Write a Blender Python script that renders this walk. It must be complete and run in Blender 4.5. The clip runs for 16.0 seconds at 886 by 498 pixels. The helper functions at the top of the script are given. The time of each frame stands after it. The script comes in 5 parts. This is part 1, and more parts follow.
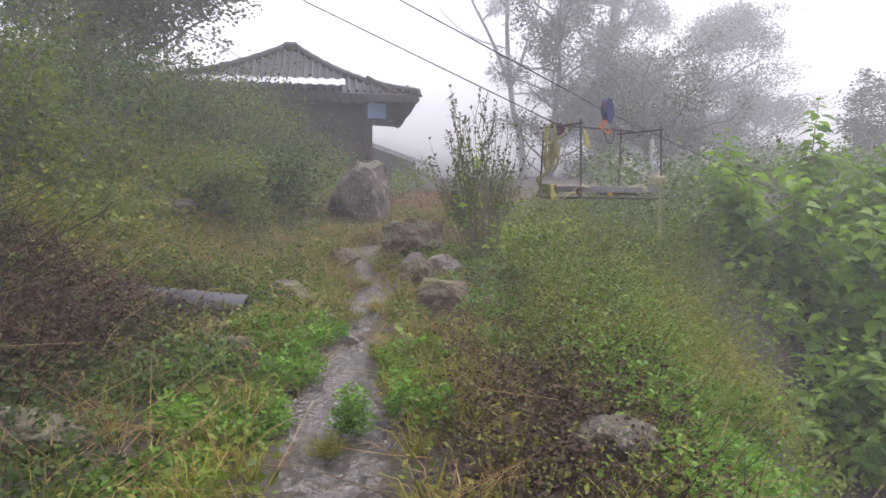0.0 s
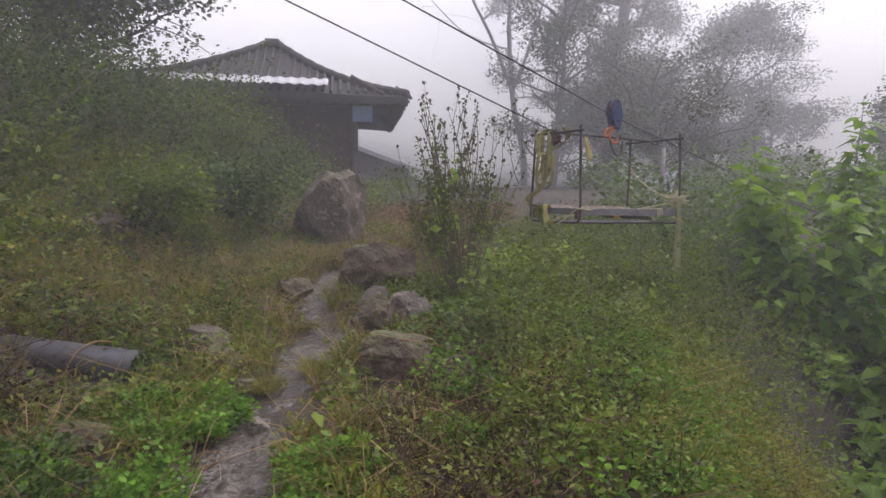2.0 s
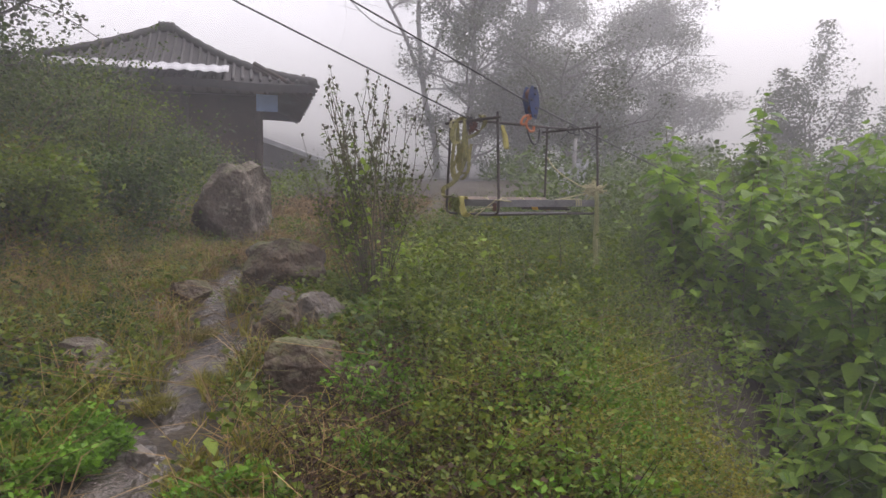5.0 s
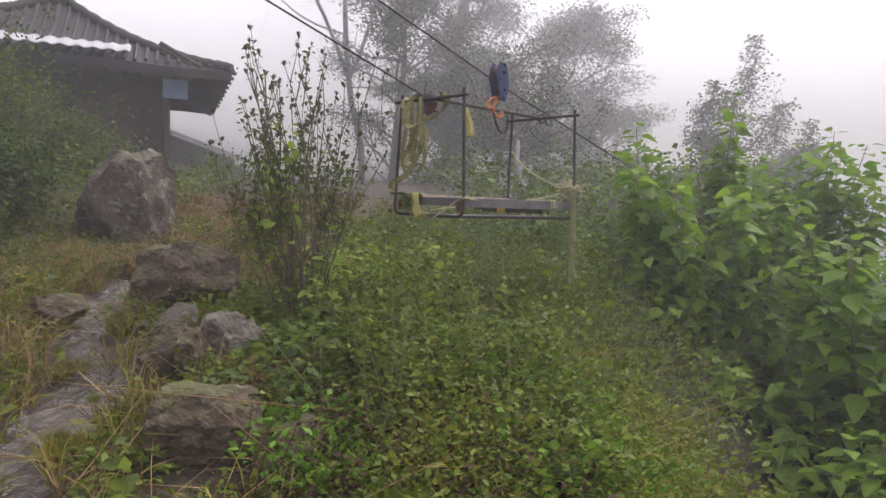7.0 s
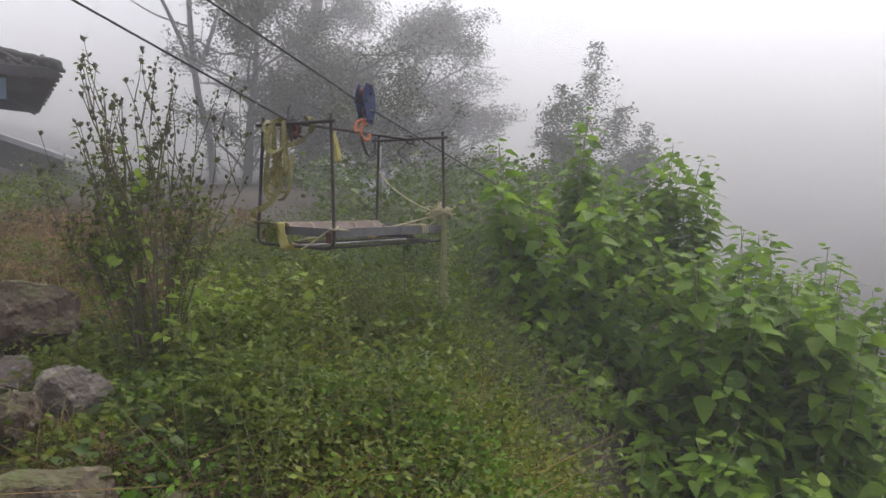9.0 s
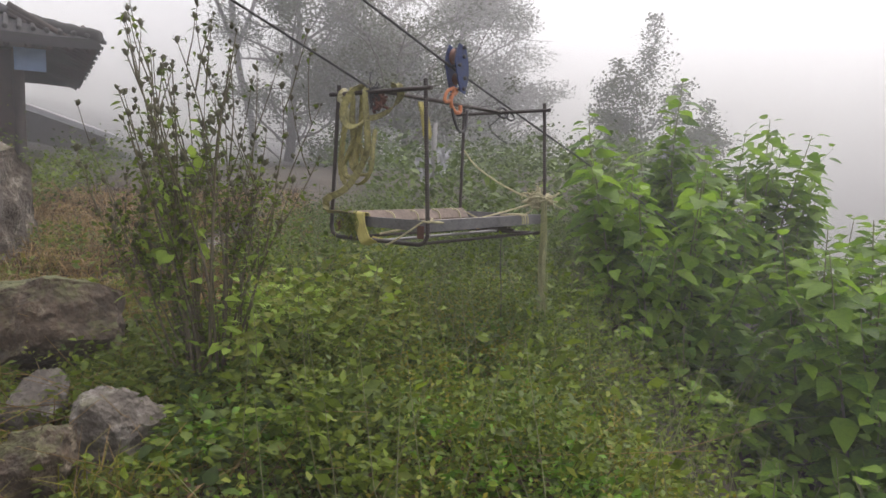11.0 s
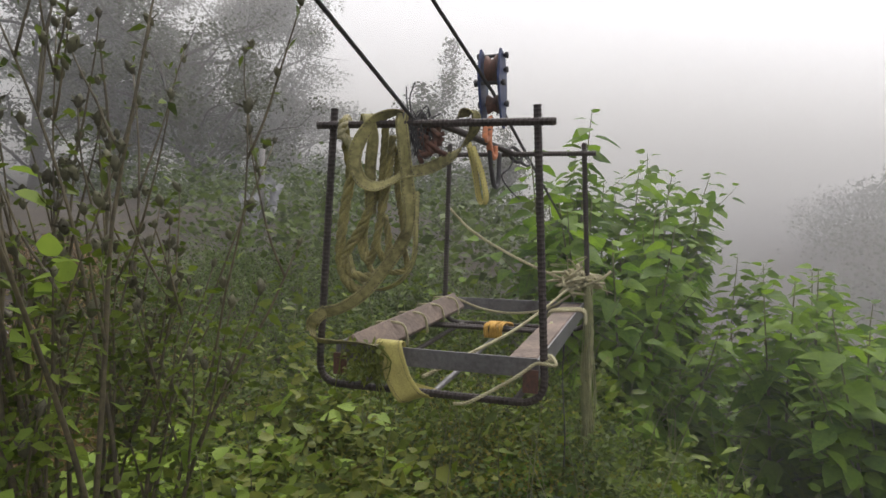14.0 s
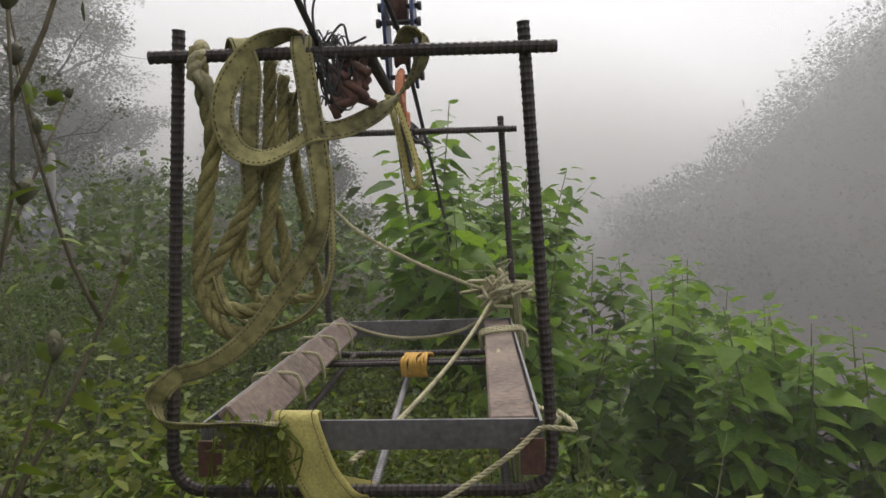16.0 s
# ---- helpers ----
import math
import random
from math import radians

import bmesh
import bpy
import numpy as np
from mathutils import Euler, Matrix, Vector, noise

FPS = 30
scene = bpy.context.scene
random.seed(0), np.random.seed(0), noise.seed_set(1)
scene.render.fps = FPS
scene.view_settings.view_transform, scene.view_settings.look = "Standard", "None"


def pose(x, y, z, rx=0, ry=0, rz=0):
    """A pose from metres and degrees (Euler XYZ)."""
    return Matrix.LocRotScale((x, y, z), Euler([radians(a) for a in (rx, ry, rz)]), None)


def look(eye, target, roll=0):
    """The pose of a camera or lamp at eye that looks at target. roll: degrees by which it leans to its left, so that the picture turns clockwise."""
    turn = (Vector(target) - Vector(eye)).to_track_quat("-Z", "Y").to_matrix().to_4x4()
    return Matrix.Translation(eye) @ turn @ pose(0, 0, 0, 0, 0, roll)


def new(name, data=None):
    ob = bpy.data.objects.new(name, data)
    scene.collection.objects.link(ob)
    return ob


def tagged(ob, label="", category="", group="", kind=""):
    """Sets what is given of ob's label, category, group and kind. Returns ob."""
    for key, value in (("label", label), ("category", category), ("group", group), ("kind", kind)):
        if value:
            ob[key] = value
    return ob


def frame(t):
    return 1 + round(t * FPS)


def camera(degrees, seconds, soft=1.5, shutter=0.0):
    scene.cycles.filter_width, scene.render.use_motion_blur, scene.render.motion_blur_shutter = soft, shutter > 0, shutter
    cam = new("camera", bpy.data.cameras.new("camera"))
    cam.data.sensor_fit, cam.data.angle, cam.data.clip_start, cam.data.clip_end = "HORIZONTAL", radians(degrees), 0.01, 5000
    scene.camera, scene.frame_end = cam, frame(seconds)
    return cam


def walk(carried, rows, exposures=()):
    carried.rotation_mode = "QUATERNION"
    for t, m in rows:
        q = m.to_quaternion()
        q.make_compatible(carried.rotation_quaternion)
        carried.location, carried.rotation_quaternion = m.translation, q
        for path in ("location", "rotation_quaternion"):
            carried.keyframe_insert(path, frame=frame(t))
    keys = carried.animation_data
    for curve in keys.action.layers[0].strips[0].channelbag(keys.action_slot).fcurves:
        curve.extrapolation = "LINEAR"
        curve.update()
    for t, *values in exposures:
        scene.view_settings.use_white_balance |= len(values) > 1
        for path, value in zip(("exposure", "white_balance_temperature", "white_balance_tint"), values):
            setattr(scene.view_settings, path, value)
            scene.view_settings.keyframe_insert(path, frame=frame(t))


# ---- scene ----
MIST, MIST_FAR, MIST_VALLEY = 0.0068, 0.054, 0.017
CABLE_UP, CABLE_WAY, PULL_WAY = (-0.828, -0.433, 0.357), (0.796, 0.546, -0.26), (-0.793, -0.529, 0.304)
cam = camera(66.5, 16.0)
PATH = [
    (0, (0.55, -0.447, 1.624), (0.366, 1.541, 1.513), 0.3),
    (0.5, (0.701, -0.013, 1.588), (0.589, 1.98, 1.47), -0.2),
    (1, (0.766, 0.454, 1.59), (0.587, 2.441, 1.45), 1.4),
    (1.5, (0.726, 0.877, 1.753), (0.497, 2.86, 1.628), 1.4),
    (2, (0.76, 1.007, 1.821), (0.56, 2.994, 1.722), 0.9),
    (2.5, (0.858, 1.085, 1.852), (0.675, 3.074, 1.752), 1.3),
    (3, (0.823, 1.125, 1.861), (0.684, 3.118, 1.762), 1.6),
    (3.5, (0.798, 1.133, 1.853), (0.723, 3.129, 1.756), 1.3),
    (4, (0.757, 1.117, 1.877), (0.778, 3.114, 1.772), 1.0),
    (4.2, (0.776, 1.13, 1.877), (0.818, 3.126, 1.76), 0.4),
    (6.5, (0.607, 2.237, 1.674), (0.732, 4.23, 1.56), 1.5),
    (7, (0.571, 2.506, 1.771), (0.865, 4.482, 1.677), 1.4),
    (7.5, (0.509, 2.657, 1.781), (1.026, 4.588, 1.728), 0.2),
    (8, (0.542, 2.645, 1.862), (1.251, 4.513, 1.785), 0.5),
    (10.3, (0.418, 2.987, 2.043), (1.067, 4.872, 1.881), 0.4),
    (10.5, (0.398, 3.133, 2.033), (1.039, 5.019, 1.86), 0.8),
    (11, (0.389, 3.536, 2.045), (0.991, 5.436, 1.876), 0.7),
    (11.5, (0.268, 3.867, 2.04), (0.842, 5.777, 1.9), 1.2),
    (12, (0.032, 4.214, 2.135), (0.664, 6.108, 2.013), 1.0),
    (12.5, (-0.023, 4.463, 2.131), (0.717, 6.317, 2.017), 0.7),
    (13, (-0.017, 4.801, 2.192), (0.912, 6.567, 2.061), 0.5),
    (13.5, (0.005, 5.187, 2.164), (1.068, 6.877, 2.044), 0.3),
    (14, (-0.01, 5.48, 2.308), (1.206, 7.063, 2.199), -0.2),
    (14.5, (0.123, 5.728, 2.298), (1.421, 7.245, 2.168), -0.4),
    (15, (0.257, 6.048, 2.26), (1.639, 7.489, 2.135), -1.6),
    (15.5, (0.249, 6.145, 2.26), (1.742, 7.474, 2.195), -1.8),
    (16, (0.29, 6.19, 2.268), (1.87, 7.412, 2.173), -2.6),
]
EXPOSURES = [(0, 2.05, 6150, 20), (0.6, 1.66, 6200, 20), (1.6, 1.48, 6250, 21), (3.5, 1.4, 6400, 20), (6.5, 1.6, 6450, 20), (7.4, 1.5, 6420, 18), (8.0, 1.28, 6300, 16), (11, 1.64, 6550, 15), (13.5, 1.36, 6600, 13), (16, 1.13, 6650, 12)]
walk(cam, [(t, look(eye, target, roll)) for t, eye, target, roll in PATH], EXPOSURES)

# ---- world, sun, exposure ----
world = bpy.data.worlds.new("sky")
scene.world = world
world.use_nodes = True
wn, wl = world.node_tree.nodes, world.node_tree.links
sky = wn.new("ShaderNodeTexSky")
sky.sky_type = "NISHITA"
sky.sun_disc = False
sky.sun_elevation, sky.sun_rotation = radians(52), radians(60)
sky.air_density, sky.dust_density = 1.0, 4.0
grey = wn.new("ShaderNodeHueSaturation")
grey.inputs["Saturation"].default_value = 0.38
wl.new(sky.outputs[0], grey.inputs["Color"])
fog = wn.new("ShaderNodeMix")
fog.data_type = "RGBA"
fog.inputs["Factor"].default_value = 0.93
fog.inputs["B"].default_value = (3.45, 3.48, 3.66, 1)
wl.new(grey.outputs[0], fog.inputs["A"])
wl.new(fog.outputs["Result"], wn["Background"].inputs["Color"])
wn["Background"].inputs["Strength"].default_value = 0.15
sun_data = bpy.data.lights.new("sun", "SUN")
sun_data.energy, sun_data.angle, sun_data.color = 1.35, radians(30), (1.0, 0.97, 0.92)
sun = new("sun", sun_data)
sun.matrix_world = look((20, 12, 40), (0, 0, 0))

# ---- materials ----


def material(name, base, dark=None, rough=0.8, scale=8.0, fine=60.0, bump=0.3, metal=0.0, island=0.0, obj_random=0.0, translucent=0.0, detail=6.0, specular=0.5, bump_dist=0.01):
    """A surface with colour varying at two scales, fine relief, and a per-piece shift."""
    m = bpy.data.materials.new(name)
    m.use_nodes = True
    n, l = m.node_tree.nodes, m.node_tree.links
    bsdf = n["Principled BSDF"]
    bsdf.inputs["Roughness"].default_value = rough
    bsdf.inputs["Metallic"].default_value = metal
    bsdf.inputs["Specular IOR Level"].default_value = specular
    dark = dark or tuple(c * 0.5 for c in base)
    co = n.new("ShaderNodeTexCoord")
    big, small = n.new("ShaderNodeTexNoise"), n.new("ShaderNodeTexNoise")
    for tex, s in ((big, scale), (small, fine)):
        tex.inputs["Scale"].default_value = s
        tex.inputs["Detail"].default_value = detail
        l.new(co.outputs["Object"], tex.inputs["Vector"])
    add = n.new("ShaderNodeMath")
    add.operation = "ADD"
    l.new(big.outputs["Fac"], add.inputs[0])
    l.new(small.outputs["Fac"], add.inputs[1])
    last = add
    if island or obj_random:
        rnd = n.new("ShaderNodeNewGeometry" if island else "ShaderNodeObjectInfo")
        mul = n.new("ShaderNodeMath")
        mul.operation = "MULTIPLY_ADD"
        mul.inputs[1].default_value = island or obj_random
        l.new(rnd.outputs["Random Per Island" if island else "Random"], mul.inputs[0])
        l.new(add.outputs[0], mul.inputs[2])
        last = mul
    ramp = n.new("ShaderNodeMapRange")
    ramp.inputs["From Min"].default_value = 0.7
    ramp.inputs["From Max"].default_value = 1.3 + (island or obj_random)
    l.new(last.outputs[0], ramp.inputs["Value"])
    mix = n.new("ShaderNodeMix")
    mix.data_type = "RGBA"
    mix.inputs["A"].default_value = (*dark, 1)
    mix.inputs["B"].default_value = (*base, 1)
    l.new(ramp.outputs[0], mix.inputs["Factor"])
    l.new(mix.outputs["Result"], bsdf.inputs["Base Color"])
    if bump:
        b = n.new("ShaderNodeBump")
        b.inputs["Strength"].default_value = bump
        b.inputs["Distance"].default_value = bump_dist
        l.new(add.outputs[0], b.inputs["Height"])
        l.new(b.outputs[0], bsdf.inputs["Normal"])
    if translucent:
        tr, ms = n.new("ShaderNodeBsdfTranslucent"), n.new("ShaderNodeMixShader")
        ms.inputs[0].default_value = translucent
        l.new(mix.outputs["Result"], tr.inputs["Color"])
        l.new(bsdf.outputs[0], ms.inputs[1])
        l.new(tr.outputs[0], ms.inputs[2])
        l.new(ms.outputs[0], n["Material Output"].inputs["Surface"])
    return m


def leafy(name, base, dark, rough=0.55, trans=0.38, spec=0.22):
    return material(name, base, dark, rough=rough, scale=2.4, fine=40, bump=0.0, island=0.9, translucent=trans, detail=2.0, specular=spec)


M_SOIL = material("damp soil and dead grass", (0.041, 0.0292, 0.014), (0.00938, 0.00702, 0.00409), rough=0.9, scale=2.2, fine=30, bump=0.9, bump_dist=0.03)
M_MUD = material("wet mud", (0.0741, 0.0577, 0.0429), (0.0172, 0.0133, 0.00936), rough=0.24, scale=5, fine=22, bump=1.0, bump_dist=0.05, specular=0.7)


def stone(name, base, dark, lichen, moss=0.5):
    """Weathered stone: mottled, pitted, with lichen blotches and moss on its upper faces."""
    m = material(name, base, dark, rough=0.88, scale=4, fine=26, bump=1.0, bump_dist=0.04, obj_random=0.25)
    n, l = m.node_tree.nodes, m.node_tree.links
    bsdf = n["Principled BSDF"]
    last = bsdf.inputs["Base Color"].links[0].from_socket
    co = n.new("ShaderNodeTexCoord")
    up = n.new("ShaderNodeSeparateXYZ")
    geo = n.new("ShaderNodeNewGeometry")
    l.new(geo.outputs["True Normal"], up.inputs[0])
    for colour, scale, low, high, mossy in ((lichen, 9.0, 0.54, 0.64, False), ((0.065, 0.075, 0.018), 5.0, 0.62, 0.9, True)):
        tex = n.new("ShaderNodeTexNoise")
        tex.inputs["Scale"].default_value = scale
        tex.inputs["Detail"].default_value = 8
        tex.inputs["Roughness"].default_value = 0.7
        l.new(co.outputs["Object"], tex.inputs["Vector"])
        value = tex.outputs["Fac"]
        if mossy:
            add = n.new("ShaderNodeMath")
            add.operation = "MULTIPLY_ADD"
            add.inputs[1].default_value = 0.35 * moss
            l.new(up.outputs["Z"], add.inputs[0])
            l.new(value, add.inputs[2])
            value = add.outputs[0]
        ramp = n.new("ShaderNodeMapRange")
        ramp.inputs["From Min"].default_value, ramp.inputs["From Max"].default_value = low, high
        l.new(value, ramp.inputs["Value"])
        mix = n.new("ShaderNodeMix")
        mix.data_type = "RGBA"
        mix.inputs["B"].default_value = (*colour, 1)
        l.new(ramp.outputs[0], mix.inputs["Factor"])
        l.new(last, mix.inputs["A"])
        last = mix.outputs["Result"]
    l.new(last, bsdf.inputs["Base Color"])
    return m


M_ROCK = stone("weathered grey rock", (0.101, 0.078, 0.0546), (0.0234, 0.0179, 0.0125), (0.195, 0.172, 0.14), 0.6)
M_ROCK_BROWN = stone("brown earthy rock", (0.0975, 0.0663, 0.0406), (0.0234, 0.0156, 0.00936), (0.156, 0.125, 0.0858), 0.8)
M_ROCK_PALE = stone("pale grey rock", (0.164, 0.14, 0.117), (0.0468, 0.039, 0.0312), (0.257, 0.234, 0.211), 0.4)
M_GRASS = leafy("yellow green grass", (0.257, 0.234, 0.0234), (0.0234, 0.0281, 0.0039))
M_STRAW = leafy("wet straw", (0.328, 0.218, 0.0858), (0.0312, 0.0172, 0.00624), rough=0.6, trans=0.15)
M_DEAD = leafy("dead brown weed", (0.0648, 0.0356, 0.0184), (0.00648, 0.00378, 0.00216), rough=0.8, trans=0.1)
M_CLOVER = leafy("bright green herb", (0.148, 0.296, 0.0195), (0.0234, 0.0702, 0.00546))
M_HERB = leafy("green herb", (0.156, 0.218, 0.0187), (0.014, 0.0281, 0.00312))
M_DARKLEAF = leafy("dark green leaves", (0.07, 0.119, 0.0154), (0.007, 0.0154, 0.0028))
M_BLUEGREEN = leafy("grey green bramble leaves", (0.117, 0.172, 0.0312), (0.00936, 0.0203, 0.00468))
M_MULB = leafy("mulberry leaves", (0.197, 0.318, 0.0281), (0.0374, 0.0936, 0.0112), rough=0.55, trans=0.5, spec=0.2)
M_LIME = leafy("young lime green leaves", (0.284, 0.393, 0.0546), (0.164, 0.262, 0.0328), trans=0.45)
M_YELLOW = leafy("yellow green leaves", (0.203, 0.226, 0.0351), (0.0702, 0.101, 0.0156), trans=0.4)
M_FARLEAF = leafy("tree foliage", (0.09, 0.105, 0.045), (0.05, 0.06, 0.028), trans=0.3)
M_BARK = material("grey brown bark", (0.07, 0.052, 0.038), (0.025, 0.019, 0.014), scale=6, fine=50, bump=0.7)
M_TWIG = material("brown twig", (0.12, 0.1, 0.05), (0.035, 0.028, 0.015), scale=10, fine=60, bump=0.3, rough=0.7)
M_GREENSTEM = material("green brown stem", (0.15, 0.16, 0.06), (0.06, 0.06, 0.025), scale=10, fine=60, bump=0.2, rough=0.6)
M_POD = material("green brown seed pod", (0.0975, 0.0975, 0.045), (0.0338, 0.03, 0.0165), scale=20, fine=90, bump=0.4, island=0.5)
M_REBAR = material("rust brown steel bar", (0.045, 0.032, 0.027), (0.016, 0.013, 0.012), rough=0.62, scale=14, fine=120, bump=0.5, metal=0.25, bump_dist=0.003)
M_RUST = material("rusty steel", (0.13, 0.055, 0.035), (0.04, 0.022, 0.017), rough=0.75, scale=14, fine=120, bump=0.5, metal=0.1, bump_dist=0.003)
M_STEEL = material("weathered galvanised steel", (0.178, 0.174, 0.178), (0.0765, 0.0723, 0.0723), rough=0.5, scale=9, fine=80, bump=0.2, metal=0.35, bump_dist=0.002)
M_WOOD = material("weathered pinkish plank", (0.192, 0.14, 0.108), (0.048, 0.0336, 0.0256), rough=0.8, scale=6, fine=70, bump=0.6, bump_dist=0.004)
M_STRAP = material("dirty yellow green webbing", (0.323, 0.297, 0.119), (0.068, 0.0638, 0.0213), rough=0.85, scale=7, fine=60, bump=0.2, bump_dist=0.001)
M_STRAP_YEL = material("yellow webbing", (0.442, 0.391, 0.119), (0.23, 0.204, 0.0595), rough=0.85, scale=12, fine=200, bump=0.6, bump_dist=0.002)
M_ROPE = material("olive laid rope", (0.3, 0.27, 0.1), (0.09, 0.08, 0.03), rough=0.9, scale=20, fine=200, bump=0.6, bump_dist=0.002)
M_CORD = material("pale dirty cord", (0.45, 0.42, 0.26), (0.2, 0.18, 0.1), rough=0.9, scale=20, fine=220, bump=0.6, bump_dist=0.002)
M_PALEROPE = material("pale yellow frayed rope", (0.35, 0.35, 0.182), (0.168, 0.168, 0.077), rough=0.9, scale=20, fine=220, bump=0.5, bump_dist=0.002)
M_GOLDROPE = material("orange yellow cord", (0.55, 0.33, 0.06), (0.3, 0.16, 0.03), rough=0.85, scale=30, fine=220, bump=0.5, bump_dist=0.002)
M_BLUE = material("chipped blue painted steel", (0.025, 0.05, 0.16), (0.014, 0.017, 0.035), rough=0.5, scale=22, fine=140, bump=0.3, metal=0.2, bump_dist=0.002)
M_ORANGE = material("orange painted steel", (0.55, 0.19, 0.07), (0.27, 0.09, 0.04), rough=0.55, scale=20, fine=140, bump=0.3, bump_dist=0.002)
M_CABLE = material("dark steel cable", (0.06, 0.058, 0.06), (0.025, 0.024, 0.025), rough=0.6, scale=30, fine=200, bump=0.2, metal=0.4)
M_PLASTIC = material("dark grey plastic", (0.055, 0.055, 0.06), (0.025, 0.024, 0.026), rough=0.45, scale=7, fine=60, bump=0.15, specular=0.6)
M_TILE = material("old grey roof tile", (0.039, 0.0364, 0.0358), (0.0169, 0.0156, 0.0149), rough=0.85, scale=5, fine=40, bump=0.5, obj_random=0.3)
M_SHEET = material("pale corrugated sheet", (0.42, 0.42, 0.44), (0.27, 0.27, 0.28), rough=0.55, scale=3, fine=30, bump=0.1)
M_PLASTER = material("brown earth wall", (0.0638, 0.042, 0.0315), (0.03, 0.021, 0.0165), rough=0.9, scale=2.5, fine=30, bump=0.5)
M_TIMBER = material("dark house timber", (0.0562, 0.039, 0.03), (0.024, 0.0173, 0.0135), rough=0.8, scale=5, fine=60, bump=0.5)
M_BLUEBOX = material("pale blue enamel plate", (0.2, 0.3, 0.48), (0.14, 0.22, 0.38), rough=0.5, scale=10, fine=60, bump=0.05)
M_CONC = material("stained concrete", (0.22, 0.21, 0.20), (0.12, 0.115, 0.11), rough=0.9, scale=4, fine=40, bump=0.4)

# ---- mesh helpers ----
RNG = np.random.default_rng(7)


class Heap:
    """Gathers vertices and triangles of one mesh."""

    def __init__(self):
        self.v, self.f, self.n = [], [], 0

    def add(self, v, f):
        v, f = np.asarray(v, float).reshape(-1, 3), np.asarray(f, int).reshape(-1, 3)
        self.v.append(v)
        self.f.append(f + self.n)
        self.n += len(v)
        return self

    def mesh(self, name, smooth=True):
        v = np.concatenate(self.v) if self.v else np.zeros((0, 3))
        f = np.concatenate(self.f) if self.f else np.zeros((0, 3), int)
        me = bpy.data.meshes.new(name)
        me.vertices.add(len(v))
        me.vertices.foreach_set("co", v.astype(np.float32).ravel())
        me.loops.add(3 * len(f))
        me.loops.foreach_set("vertex_index", f.astype(np.int32).ravel())
        me.polygons.add(len(f))
        me.polygons.foreach_set("loop_start", np.arange(0, 3 * len(f), 3, dtype=np.int32))
        me.polygons.foreach_set("use_smooth", np.full(len(f), smooth))
        me.update(calc_edges=True)
        return me


def part(name, heap, mat, parent=None, label="", smooth=True):
    """Links a heap or a bmesh as one mesh object under its thing."""
    if isinstance(heap, Heap):
        me = heap.mesh(name, smooth)
    else:
        me = bpy.data.meshes.new(name)
        heap.to_mesh(me)
        heap.free()
        for p in me.polygons:
            p.use_smooth = smooth
    me.materials.append(mat)
    ob = new(name, me)
    ob.parent = parent
    return tagged(ob, label)


def thing(name, at, label, category, group=""):
    ob = new(name)
    ob.location = at
    ob.empty_display_size = 0.1
    return tagged(ob, label, category, group)


def unit(a):
    a = np.asarray(a, float)
    return a / np.maximum(np.linalg.norm(a, axis=-1, keepdims=True), 1e-9)


def tube(points, radius, sides=8, heap=None, caps=True, ribs=None):
    """A round bar along points; radius a number or one for each point."""
    p = np.asarray(points, float)
    n = len(p)
    r = np.broadcast_to(np.asarray(radius, float), (n,))
    tan = unit(np.gradient(p, axis=0))
    side = np.cross(tan[0], (0.0, 0.0, 1.0))
    if np.linalg.norm(side) < 1e-3:
        side = np.array((1.0, 0.0, 0.0))
    rings = []
    for i in range(n):
        side = unit(side - tan[i] * (side @ tan[i]))
        other = np.cross(tan[i], side)
        a = np.arange(sides) * 2 * math.pi / sides
        rings.append(p[i] + r[i] * (np.cos(a)[:, None] * side + np.sin(a)[:, None] * other))
    v = np.concatenate(rings)
    k = np.arange(sides)
    f = []
    for i in range(n - 1):
        a, b = i * sides + k, i * sides + (k + 1) % sides
        c, d = a + sides, b + sides
        f += [np.stack((a, b, d), 1), np.stack((a, d, c), 1)]
    if caps:
        v = np.concatenate((v, p[:1], p[-1:]))
        s0, s1, last = n * sides, n * sides + 1, (n - 1) * sides
        f += [np.stack(((k + 1) % sides, k, np.full(sides, s0)), 1), np.stack((last + k, last + (k + 1) % sides, np.full(sides, s1)), 1)]
    heap = heap or Heap()
    return heap.add(v, np.concatenate(f))


def curve(points, n=24):
    """A smooth line through the points (Catmull-Rom)."""
    p = np.asarray(points, float)
    q = np.concatenate((2 * p[:1] - p[1:2], p, 2 * p[-1:] - p[-2:-1]))
    u = np.linspace(0, len(p) - 1 - 1e-6, n)
    i = u.astype(int)
    t = (u - i)[:, None]
    a, b, c, d = q[i], q[i + 1], q[i + 2], q[i + 3]
    return 0.5 * (2 * b + (c - a) * t + (2 * a - 5 * b + 4 * c - d) * t * t + (3 * b - a - 3 * c + d) * t ** 3)


